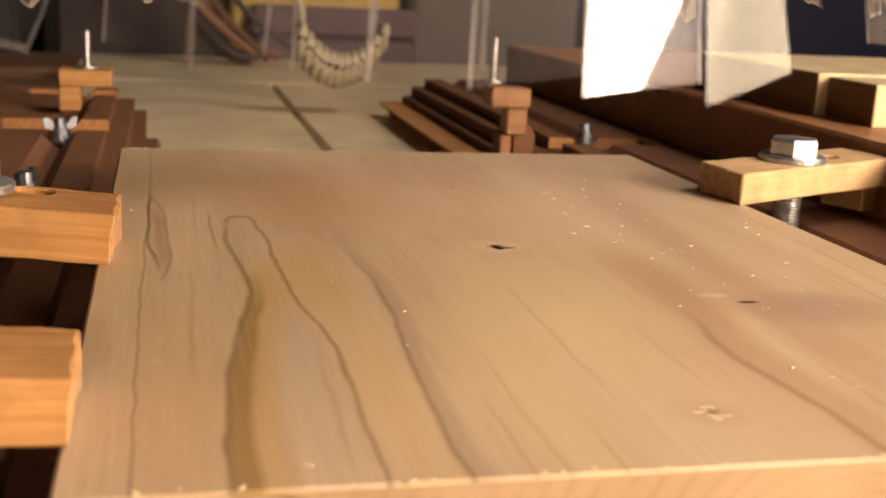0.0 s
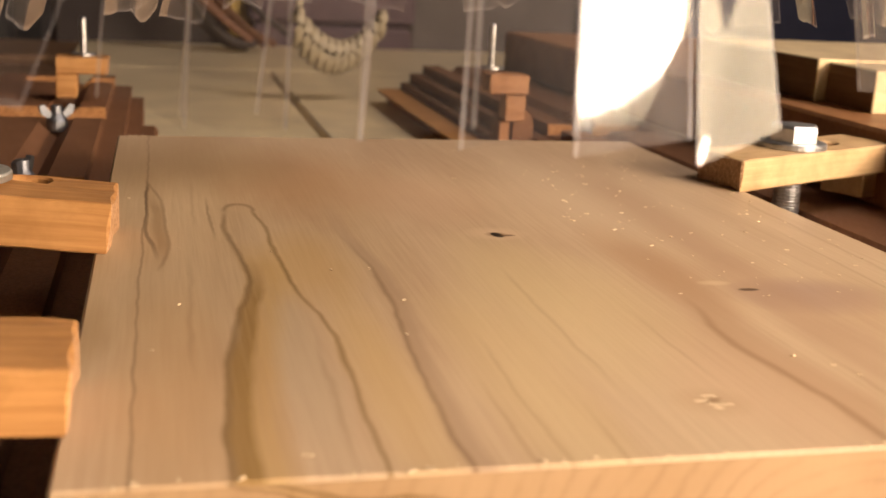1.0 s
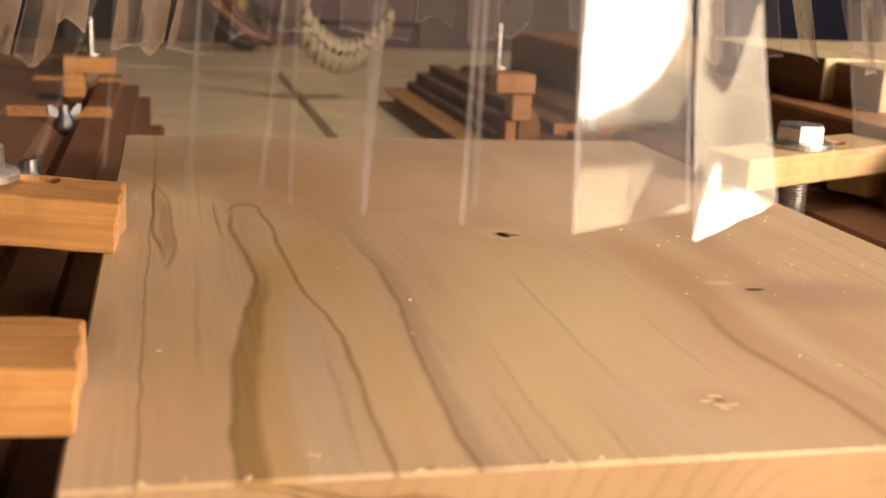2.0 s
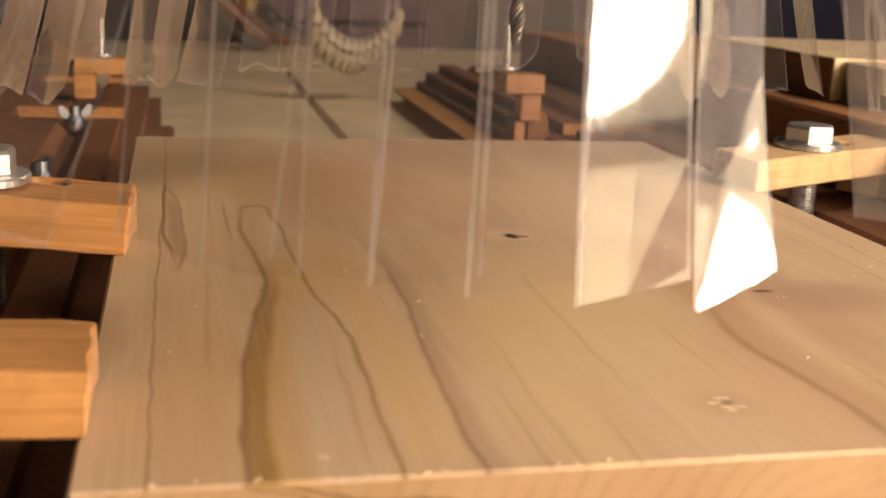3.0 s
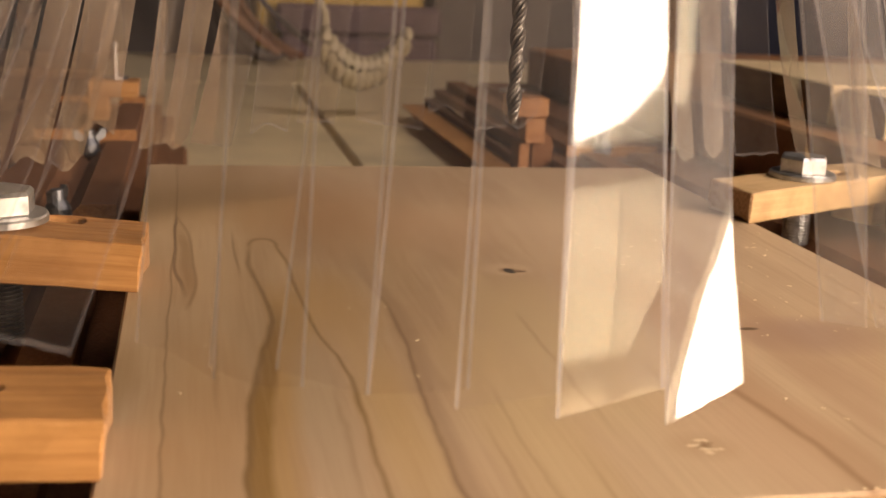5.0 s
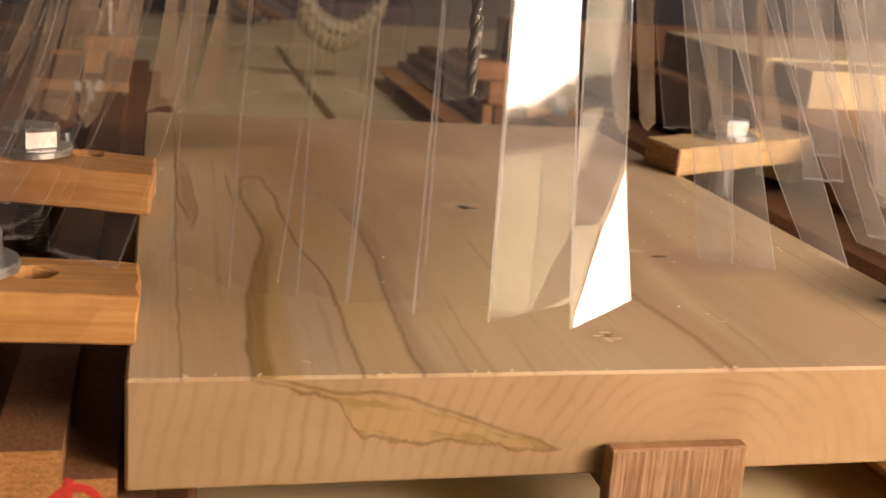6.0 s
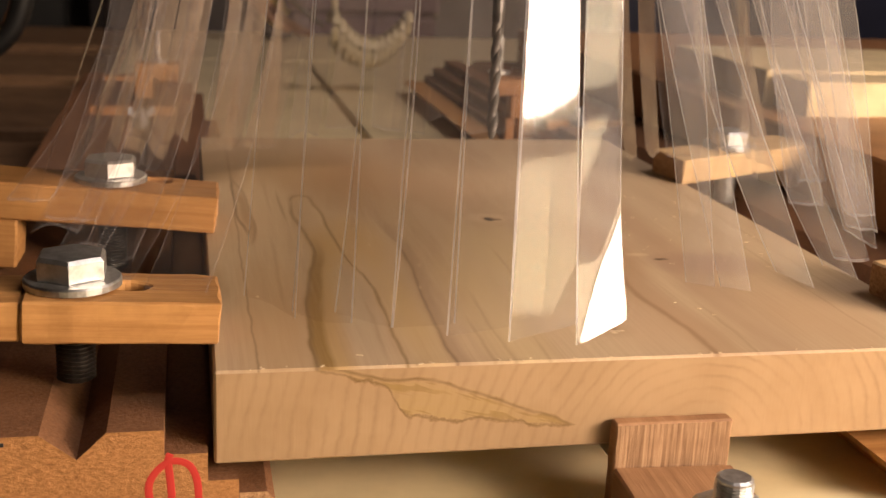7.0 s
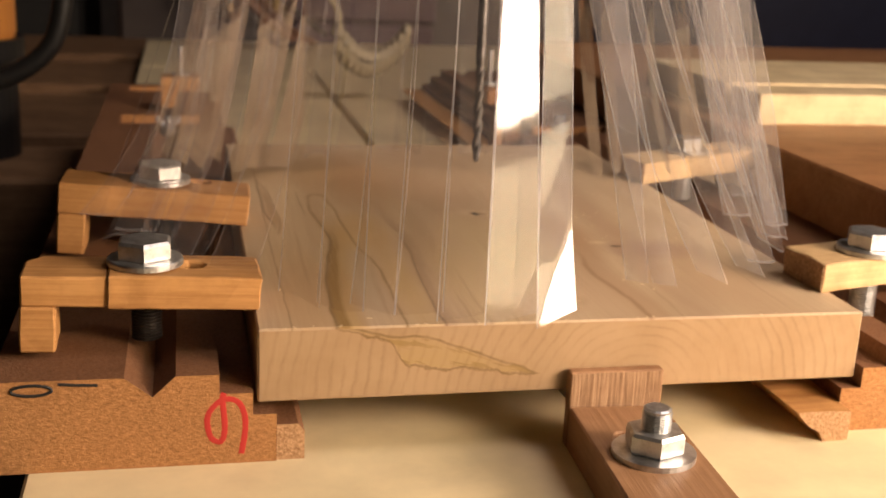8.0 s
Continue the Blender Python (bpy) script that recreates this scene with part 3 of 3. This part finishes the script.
    bm = box(0, 0.163, 0, 0.240, 0, 0.019, 0.0005, end_axis=1)
    part("board", bm, [POPLAR, POPLAR_END], ob)


# ---- bolts ----
def hex_bolt(at, turn, rod_to, washer=0.0095, head=0.0073, name="hex_bolt", extra="", rod=None):
    """A hexagon-headed bolt on its washer; at is the top of what it clamps."""
    ob = thing(name, "zinc plated hexagon bolt on a wide flat washer" + extra, "bolt", at, turn, group="clamp bolts")
    bm = lathe([(0.0042, 0.0), (washer, 0.0), (washer, 0.0012), (washer - 0.0003, 0.0016), (0.0042, 0.0016)], 36)
    part("washer", bm, ZINC, ob, smooth=False)
    bm = lathe([(head * 0.97, 0.0016), (head, 0.0020), (head, 0.0056), (head * 0.9, 0.0064), (0.003, 0.0066)], 6)
    part("head", bm, ZINC, ob)
    prof, z = [], rod_to
    while z < 0.0:
        prof += [(0.0034, z), (0.0040, z + 0.0004), (0.0034, z + 0.0008)]
        z += 0.0009
    part("threaded_rod", lathe(prof, 14), rod or ZINC, ob, "threaded steel rod")
    return ob


# ---- clamps ----
def bridge_clamp(label, at, turn, length, depth, thick, leg, hole, tip=0.0, skew=0.0, wood_mat=None, heel=0.0):
    """A wooden bridge clamp: a bar with a leg at its far end; at is the top edge of its nose."""
    ob = thing("bridge_clamp", label, "clamp", at, turn, group="bridge clamps")
    outline = [(-skew, 0), (0, depth), (-length + tip, depth), (-length, depth * 0.75), (-length, 0)]
    if heel:
        outline = [(-skew, 0), (0, depth), (-heel, depth), (-heel, 0)]
        block = [(-heel - 0.00002, 0.0007), (-heel - 0.00002, depth), (-length + 0.004, depth), (-length, depth * 0.7), (-length, 0.0007)]
        bm = slab_with_hole(block, -thick, -0.0007, [])
        bevelled(bm, 0.0006)
        worn(bm, 0.0003)
        part("heel_block", bm, wood_mat or PINE, ob, "glued heel block a little set back")
    bm = slab_with_hole(outline, -thick, 0.0, [hole])
    bevelled(bm, 0.0005)
    worn(bm, 0.00028, -0.0032)
    bm.normal_update()
    for f in bm.faces:
        f.material_index = int(abs(f.normal.x) > 0.72)
    part("bar", bm, [wood_mat or PINE, PINE_END], ob)
    bm = box(-length, -length + 0.0085, 0.0002, depth * 0.75, -thick - leg, -thick, 0.0005)
    worn(bm, 0.00025)
    part("leg", bm, wood_mat or PINE, ob)
    return ob


def clamps():
    c = bridge_clamp("orange pine bridge clamp with one leg", (0.0020, 0.0130, 0.0430), 0, 0.058, 0.0200, 0.0085, 0.0115, (-0.0175, 0.011, 0.0040, 0.0030), heel=0.0375)
    c.matrix_basis = pose(0.0020, 0.0130, 0.0430, 0, 2.4, 1.0)
    hex_bolt((-0.0268, 0.0235, 0.0445), 30, -0.02, rod=SHADED_STEEL)
    c = bridge_clamp("orange pine bridge clamp with one leg and a knot", (0.0035, 0.0990, 0.0437), 0, 0.059, 0.0205, 0.0098, 0.0131, (-0.0165, 0.0165, 0.0038, 0.0028))
    c.matrix_basis = pose(0.0035, 0.0990, 0.0437, 0, 4.2, -2.0)
    hex_bolt((-0.0245, 0.1110, 0.0460), 28, -0.024, rod=SHADED_STEEL)
    bridge_clamp("pale pine bridge clamp with one leg", (0.1525, 0.1750, 0.0425), 180 + 25, 0.0745, 0.0200, 0.0084, 0.0086, (-0.052, 0.0095, 0.0046, 0.0034), 0.0, 0.006, PINE_PALE)
    hex_bolt((0.1880, 0.1800, 0.0427), 0, -0.02)
    bridge_clamp("pale pine bridge clamp with a chipped nose", (0.1550, 0.036, 0.0425), 180 + 14, 0.062, 0.020, 0.0084, 0.0086, (-0.050, 0.012, 0.0042, 0.0032), 0.0, 0.003, PINE_PALE)
    hex_bolt((0.1810, 0.0290, 0.0427), 0, -0.02)
    bridge_clamp("small pine clamp far along the rail", (-0.0085, 0.390, 0.0423), 0, 0.021, 0.018, 0.0068, 0.0100, (-0.010, 0.010, 0.002, 0.002))
    bridge_clamp("small pine clamp far along the rail", (0.1425, 0.352, 0.0450), 180, 0.0165, 0.014, 0.0080, 0.0115, (-0.006, 0.009, 0.0018, 0.0018), wood_mat=BROWN_BOARD)
    foot = thing("clamp_foot", "short brown wooden foot standing on the rail's step", "block", (0.1490, 0.345, 0.0112), group="small blocks")
    part("block", box(0, 0.005, 0, 0.012, 0, 0.0148, 0.0005, end_axis=1), [RAIL, BROWN_BOARD], foot)
    knob = thing("rail_stop", "rounded brown wooden block on the rail", "block", (0.1595, 0.345, 0.0142), group="small blocks")
    bm = prism([(0.0045, 0), (0.0045, 0.010), (0.0034, 0.0136), (0.0012, 0.0156), (-0.0012, 0.0156), (-0.0034, 0.0136), (-0.0045, 0.010), (-0.0045, 0)], 0, 0.016, 0.0004)
    part("block", bm, [RAIL, RAIL], knob)
    for x, y, z, turn in ((-0.0252, 0.222, 0.0202, 75), (-0.0250, 0.336, 0.0202, 25), (0.1880, 0.350, 0.0202, 50)):
        nut = thing("wing_nut", "small zinc wing nut sitting in the rail's groove", "nut", (x, y, z), turn, group="groove nuts")
        part("hub", lathe([(0.0040, 0.0), (0.0038, 0.004), (0.0024, 0.0065), (0.0020, 0.0095)], 16), DARK_ZINC, nut)
        for side in (-1, 1):
            part("wing", prism([(side * 0.0020, 0.004), (side * 0.0060, 0.0065), (side * 0.0066, 0.0095), (side * 0.0048, 0.0100), (side * 0.0022, 0.0070)], -0.0008, 0.0008, 0.0002, 0), DARK_ZINC, nut)
    for x, y, z, tall in ((-0.0185, 0.400, 0.0425, 0.0150), (0.1485, 0.360, 0.0452, 0.0180)):
        rod = thing("threaded_stud", "bright upright threaded stud on a small washer", "stud", (x, y, z), group="upright studs")
        part("rod", lathe([(0.0015, 0.0), (0.0015, tall), (0.0008, tall + 0.0008)], 12), ZINC, rod)
        part("washer", lathe([(0.0016, 0.0), (0.0055, 0.0), (0.0055, 0.0010), (0.0016, 0.0012)], 24), ZINC, rod)


# ---- the stop in front of the board ----
def stop():
    ob = thing("end_stop", "brown hardwood stop strip with an upright lip against the board", "stop", (0.0795, -0.0036, 0.002), 0)
    bm = box(0.0, 0.0255, 0.0, 0.0033, -0.002, 0.0191, 0.0004, end_axis=1)
    worn(bm, 0.00015)
    part("lip", bm, [WALNUT, WALNUT_END], ob)
    bm = slab_with_hole([(0.0, -0.085), (0.0255, -0.085), (0.0255, -0.0003), (0.0, -0.0003)], -0.002, 0.0098, [(0.0095, -0.0225, 0.0036, 0.0065)])
    bevelled(bm, 0.0005)
    part("arm", bm, [WALNUT, WALNUT_END], ob).matrix_basis = pose(0, 0, 0, 0, 0, -3.2)
    nut = thing("stop_bolt", "zinc nut and stud on a washer holding the stop", "bolt", (0.0908, -0.0335, 0.0118), 20)
    part("washer", lathe([(0.0042, 0.0), (0.0100, 0.0), (0.0100, 0.0014), (0.0042, 0.0016)], 36), ZINC, nut)
    part("nut", lathe([(0.0068, 0.0016), (0.0072, 0.0022), (0.0072, 0.0060), (0.0066, 0.0068), (0.0040, 0.0068)], 6), ZINC, nut)
    stud = [(0.0036, 0.004)]
    for k in range(8):
        stud += [(0.0036, 0.0068 + 0.0006 * k), (0.0033, 0.0071 + 0.0006 * k)]
    part("stud", lathe(stud + [(0.0034, 0.0118), (0.0028, 0.0122)], 18), ZINC, nut, "threaded stud end")


# ---- things on the right of the fixture ----
def right_side():
    big = thing("brown_fixture_board", "thick brown wooden board lying along the rail", "board", (0.2250, 0.04, 0.0))
    part("board", box(0, 0.40, 0, 0.56, 0.0, 0.046, 0.0012), BROWN_BOARD, big)
    lower = thing("plywood_offcut", "pale plywood offcut lying on the brown board", "plywood", (0.2455, 0.2300, 0.046), group="stacked offcuts")
    part("sheet", box(0, 0.30, 0, 0.0297, 0.0, 0.0145, 0.0004, end_axis=0), [PLY, PLY_SHADED], lower)
    other = thing("plywood_offcut", "pale offcut behind another, its ends in a painted shade tone", "plywood", (0.2415, 0.2602, 0.046), group="stacked offcuts")
    part("sheet", box(0, 0.31, 0, 0.10, 0.0, 0.0155, 0.0004, end_axis=0), [PLY, PLY_SHADED], other)


# ---- the dust shoe with its clear strips ----
CX, CY = 0.068, 0.090


def film_strip(rng, phi, r_top, r_low, z_top, z_low, w_top, w_low, shift, twist, slant, point=0.0, stiff=False, bell=1.4, front_strip=False, creased=False):
    """One clear strip: from the shoe down and outwards, bent a little, with its cut edges."""
    radial = Vector((math.sin(phi), -math.cos(phi), 0))
    across = Vector((math.cos(phi), math.sin(phi), 0))
    bm = bmesh.new()
    rows, n = [], 64 if stiff else 12
    inner = 20 if stiff else 5
    places = [-1.0] + [-0.94 + 1.88 * k / inner for k in range(inner + 1)] + [1.0]
    bend = rng.uniform(-0.003, 0.003)
    ragged = [0.0 if stiff or front_strip else rng.uniform(-0.0004, 0.0004) for k in places]
    for i in range(n + 2):
        s = i / n * 0.992 if i <= n else 1.0
        r = r_top + (r_low - r_top) * (s if stiff else s ** bell) + (0.0 if stiff else bend) * math.sin(math.pi * s)
        w = w_top + (w_low - w_top) * s
        tw = twist * (1.0 if stiff or abs(twist) > 0.35 else 0.5 + 0.5 * s)
        row = []
        for u, tear in zip(places, ragged):
            side = across * math.cos(tw) + radial * math.sin(tw)
            bulge = (0.00006 if stiff else 0.0003) * (1 - u * u)
            z = z_top + (z_low - z_top) * s + (slant * u + point * (1 - abs(u))) * s ** 6 + tear * s ** 30
            fold = 0.0
            if stiff and creased:
                # the tip of the second strip is creased along a slanting line
                d = max(0.0, u - 1 + 2 * (s - 0.76) / 0.24) * w / 2 if s > 0.76 else 0.0
                fold = 0.222 * d - 3.2 * d * d + 0.0079 * max(0.0, s - 0.85)
            p = radial * (r + bulge + fold) + side * (u * w / 2) + across * (shift * s ** 1.3)
            row.append(bm.verts.new((p.x, p.y, z)))
        rows.append(row)
    for a, b in zip(rows, rows[1:]):
        for k in range(len(places) - 1):
            f = bm.faces.new((a[k], a[k + 1], b[k + 1], b[k]))
            f.material_index = int(k in (0, len(places) - 2) or (b is rows[-1] and not front_strip))
            f.smooth = True
    return bm


# strips pushed over to one side: angle, flare, sideways shift, width, height of the tip
FAN = {3: (12, 0.0057, 0.015, 0.0060, 0.0412), 4: (11, 0.0090, 0.023, 0.0064, 0.0408), 5: (14, 0.0120, 0.0325, 0.0086, 0.0420),
       6: (20, 0.0150, 0.0370, 0.0080, 0.0420), 7: (26, 0.0160, 0.0345, 0.0080, 0.0430), 8: (34, 0.0165, 0.0320, 0.0080, 0.0450),
       9: (42, 0.0170, 0.0290, 0.0078, 0.0450), 10: (50, 0.0180, 0.0260, 0.0070, 0.0460), 11: (58, 0.0190, 0.0260, 0.0055, 0.0420)}


def dust_shoe():
    rng = random.Random(7)
    shoe = thing("dust_shoe", "dust shoe skirt of clear plastic strips round a thin cutter", "dust shoe", (CX, CY, 0.0))
    ring = lathe([(0.030, 0.130), (0.084, 0.130), (0.084, 0.142), (0.030, 0.142)], 64)
    part("clamp_ring", ring, SHOE, shoe, "grey plastic ring that holds the strips")
    count = 50
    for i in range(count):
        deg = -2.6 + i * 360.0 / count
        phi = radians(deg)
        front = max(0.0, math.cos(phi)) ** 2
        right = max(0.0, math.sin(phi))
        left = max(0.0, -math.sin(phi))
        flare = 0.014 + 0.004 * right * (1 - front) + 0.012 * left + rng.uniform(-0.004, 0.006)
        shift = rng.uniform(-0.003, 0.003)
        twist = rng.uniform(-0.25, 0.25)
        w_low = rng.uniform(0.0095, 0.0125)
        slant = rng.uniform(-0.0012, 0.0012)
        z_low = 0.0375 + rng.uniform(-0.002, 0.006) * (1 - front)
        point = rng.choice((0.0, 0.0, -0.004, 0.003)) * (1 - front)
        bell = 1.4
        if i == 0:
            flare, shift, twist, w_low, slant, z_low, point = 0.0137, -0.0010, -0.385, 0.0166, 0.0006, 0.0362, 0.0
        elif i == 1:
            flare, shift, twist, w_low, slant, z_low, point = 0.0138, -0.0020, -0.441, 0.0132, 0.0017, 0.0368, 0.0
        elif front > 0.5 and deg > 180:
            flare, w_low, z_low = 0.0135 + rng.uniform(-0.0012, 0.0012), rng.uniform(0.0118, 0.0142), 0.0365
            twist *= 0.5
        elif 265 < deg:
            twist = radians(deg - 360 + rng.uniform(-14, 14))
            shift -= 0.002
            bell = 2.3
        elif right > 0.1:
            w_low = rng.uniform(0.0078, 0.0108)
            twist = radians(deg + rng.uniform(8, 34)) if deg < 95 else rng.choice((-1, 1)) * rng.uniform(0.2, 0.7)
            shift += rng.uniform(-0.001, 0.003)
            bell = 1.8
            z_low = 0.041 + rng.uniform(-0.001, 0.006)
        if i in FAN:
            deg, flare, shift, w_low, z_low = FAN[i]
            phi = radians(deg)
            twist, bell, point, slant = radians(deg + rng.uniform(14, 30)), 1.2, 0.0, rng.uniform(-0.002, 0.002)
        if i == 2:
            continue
        # The side by the lamp takes the lighter film; no strip casts a shadow.
        part("strip", film_strip(rng, phi, 0.0762 if i < 2 else 0.080, 0.080 + flare, 0.131, z_low, 0.0098, w_low, shift, twist, slant, point, i < 2, bell, front > 0.5, i == 1), [FILM if i == 0 else FILM_MILKY if i == 1 else FILM_CLEAR if front > 0.6 and i not in FAN else FILM_LIT if right > 0.1 and deg < 95 else FILM_DIM, FILM_EDGE if front > 0.6 or (right > 0.1 and deg < 100) else FILM_SOFT_EDGE], shoe).visible_shadow = False
    # the cutter on the spindle's axis: two twisted flutes under a round shank
    bm = bmesh.new()
    rows = []
    for i in range(61):
        z = 0.055 + 0.032 * i / 60
        a = i * 0.28
        row = []
        for k in range(12):
            b = 2 * math.pi * k / 12
            r = 0.0016 * (0.55 + 0.45 * abs(math.cos(b))) * (0.35 + 0.65 * min(1.0, i / 4))
            row.append(bm.verts.new((r * math.cos(a + b), r * math.sin(a + b), z)))
        rows.append(row)
    for a, b in zip(rows, rows[1:]):
        for k in range(12):
            bm.faces.new((a[k], a[(k + 1) % 12], b[(k + 1) % 12], b[k]))
    bm.faces.new(rows[0])
    bm.faces.new(rows[-1])
    part("cutter", bm, DARK_STEEL, shoe, "thin dark spiral cutter", at=(0.0095, 0.010, 0))
    part("shank", lathe([(0.0016, 0.0868), (0.0017, 0.090), (0.0017, 0.150)], 16), DARK_STEEL, shoe, "round steel shank", at=(0.0095, 0.010, 0))
    return shoe


# ---- the background ----
def background():
    cord = thing("coiled_cable", "beige coiled cable hanging in a loop", "cable", (0.0, 0.60, 0.0))
    pts = []
    turns = 12
    for i in range(turns * 14 + 1):
        s = i / (turns * 14)
        x = 0.092 + 0.055 * s
        sag = 0.047 - 0.052 * s * (1 - s) * 1.7 + 0.004 * s
        a = 2 * math.pi * turns * s
        pts.append((x + 0.002 * math.sin(a), 0.0085 * math.cos(a), sag + 0.0085 * math.sin(a)))
    part("coil", tube(pts, 0.0029, 8), CABLE, cord, smooth=True)
    part("lead", tube([(x, 0.0085, z) for x, z in smooth_line([(0.072, 0.115), (0.082, 0.085), (0.094, 0.066), (0.0955, 0.056), (0.092, 0.050)], 6)], 0.0024, 8), CABLE, cord, smooth=True)
    hose = thing("black_hose", "black rubber hose hanging in a curve", "hose", (0.0, 0.40, 0.0))
    part("tube", tube([(x, 0, z) for x, z in smooth_line([(-0.16, 0.030), (-0.124, 0.036), (-0.104, 0.043), (-0.087, 0.058), (-0.080, 0.082), (-0.079, 0.115), (-0.083, 0.16)], 6)], 0.0055, 12), BLACK, hose, smooth=True)
    can = thing("orange_canister", "orange canister with a black rim", "canister", (-0.152, 0.50, -0.035))
    part("body", lathe([(0.033, 0.086), (0.034, 0.090), (0.034, 0.15), (0.028, 0.16)], 32), ORANGE, can)
    # the foot is added, in black, to stand for the dark under the orange
    part("foot", lathe([(0.030, 0), (0.0335, 0.004), (0.0335, 0.074), (0.030, 0.0865)], 32), BLACK, can, "added black foot that keeps the dark below the orange")
    part("rim", lathe([(0.0345, 0.074), (0.0385, 0.074), (0.0385, 0.086), (0.0345, 0.086)], 32), BLACK, can, "black rubber rim")
    crate = thing("yellow_crate", "yellow plastic crate standing behind the bed", "crate", (0.08, 1.08, -0.05))
    part("crate_body", box(0, 0.17, 0, 0.12, 0.0, 0.20, 0.004), YELLOW, crate)
    part("crate_foot", box(0.004, 0.166, 0.004, 0.116, -0.85, 0.0, 0.002), DARK_BOX, crate)
    for label, at, size, mat in (("dull purple tool case standing behind the bed", (0.10, 1.045, -0.9), (0.16, 0.03, 0.948), LILAC),
                                 ("dark blue cabinet behind the bed", (0.47, 1.10, -0.9), (0.75, 0.30, 1.25), NAVY),
                                 ("dark brown bin behind the bed", (-0.09, 1.10, -0.9), (0.16, 0.2, 1.15), BIN),
                                 ("black cabinet in the dark behind the bed", (-0.75, 1.15, -0.9), (0.62, 0.3, 1.3), DARK_BOX),
                                 ("grey panel behind the cutter", (0.27, 1.12, -0.9), (0.19, 0.05, 1.15), GREY)):
        ob = thing("storage_case", label, "case", at)
        part("case_body", box(0, size[0], 0, size[1], 0, size[2] - 0.03, 0.006), mat, ob)
        part("case_top", box(-0.002, size[0] + 0.002, -0.002, size[1], size[2] - 0.029, size[2], 0.004), mat, ob)
    rng = random.Random(12)
    wires = thing("cable_tangle", "tangle of brown and dark red cables on the bed", "cables", (0.045, 0.93, 0.0))
    for k in range(9):
        x, z = rng.uniform(-0.035, 0.0), rng.uniform(0.055, 0.095)
        path = [(x, z), (x + 0.018, z - 0.02), (x + 0.035, z - 0.042), (x + 0.058, max(0.004, z - 0.062)), (x + 0.078, 0.003 + 0.002 * k)]
        depth = rng.uniform(-0.02, 0.02)
        part("cable", tube([(u, depth + 0.006 * math.sin(40 * u + k), w) for u, w in smooth_line(path, 5)], rng.uniform(0.0022, 0.0042), 8), (POUCH, BIN)[k % 2], wires, smooth=True)


def work_lamp():
    x, y, z = WORK_LAMP
    ob = thing("work_lamp", "work lamp on a floor stand with a wide oval cream diffuser", "lamp", (x, y, -0.90))
    aim = Matrix.Translation((-x, -y, 0.90)) @ look(WORK_LAMP, (0.08, 0.06, 0.03))
    for name, bm, mat, label in (
            ("diffuser", lathe([(0.02, 0.012), (0.19, 0.012), (0.19, 0.014), (0.02, 0.014)], 40), GLOW, "glowing cream diffuser"),
            ("reflector", lathe([(0.192, 0.010), (0.195, 0.010), (0.10, 0.12), (0.03, 0.13), (0.03, 0.126), (0.098, 0.116), (0.192, 0.010)], 40, 0.0, False), GREY, "grey metal reflector")):
        part(name, bm, mat, ob, label).matrix_basis = aim @ Matrix.Diagonal((1.7, 1.0, 1.0, 1.0))
    # bar is added, unseen, to cut a dark band into the strips' reflection
    band_mesh = box(-0.29, 0.29, -0.083, -0.060, -0.0035, 0.0035, 0.002)
    part("guard_bar", band_mesh, BLACK, ob, "black bar added across the diffuser to band its reflection").matrix_basis = aim
    back = aim @ Vector((0, 0, 0.128))
    part("pole", tube([tuple(back), (back.x, back.y, back.z - 0.06), (back.x, back.y, 0.6), (back.x, back.y, 0.02)], 0.012, 12), BLACK, ob)
    part("base_plate", lathe([(0.16, 0.0), (0.16, 0.012), (0.13, 0.022), (0.01, 0.024)], 32), BLACK, ob, at=(back.x, back.y, 0.0))


def chips():
    rng = random.Random(3)
    verts, faces = [], []
    for i in range(230):
        kind = rng.random()
        if kind < 0.34:
            x, y = rng.uniform(0.002, 0.161), rng.choice((0.0008, 0.2392, 0.2394)) + rng.uniform(-0.0006, 0.0006)
        elif kind < 0.80:
            x, y = rng.uniform(0.100, 0.160), rng.uniform(0.06, 0.2)
        else:
            x, y = rng.uniform(0.004, 0.16), rng.uniform(0.005, 0.235)
        size = rng.uniform(0.00010, 0.00034)
        turn, long = rng.uniform(0, 3.14), rng.uniform(1.0, 2.2)
        n = len(verts)
        for u, v in ((-1, -1), (1, -0.8), (0.9, 1), (-0.8, 0.9)):
            for h in (0.0, 0.6):
                px, py = u * size * long, v * size * 0.7
                verts.append((x + px * math.cos(turn) - py * math.sin(turn), y + px * math.sin(turn) + py * math.cos(turn), 0.03402 + 0.7 * h * size))
        for q in ((0, 2, 3, 1), (2, 4, 5, 3), (4, 6, 7, 5), (6, 0, 1, 7), (1, 3, 5, 7), (6, 4, 2, 0)):
            faces.append([n + k for k in q])
    me = bpy.data.meshes.new("wood_chips")
    me.from_pydata(verts, [], faces)
    me.materials.append(CHIP)
    tagged(new("wood_chips", me), "tiny pale wood chips scattered on the board", "chips", kind="stuff")


def motions(shoe):
    rows = ((0, -0.0009, 0.0434), (0.5, -0.0012, 0.0397), (1, -0.0014, 0.0358), (1.5, -0.0015, 0.0318), (2.2, -0.0015, 0.0263), (3, -0.0014, 0.0202),
            (3.5, -0.0014, 0.0162), (3.8, -0.0014, 0.0150), (4.5, -0.0013, 0.0146), (5.2, -0.0007, 0.0127), (6, -0.0001, 0.0096),
            (6.5, 0, 0.0075), (7, 0, 0.0050), (7.5, 0, 0.0022), (8, 0, 0.0))
    walk(shoe, [(t, pose(CX + dx, CY, dz)) for t, dx, dz in rows])


shop()
bed()
rails()
workpiece()
clamps()
stop()
right_side()
background()
work_lamp()
chips()
skirt = dust_shoe()
motions(skirt)
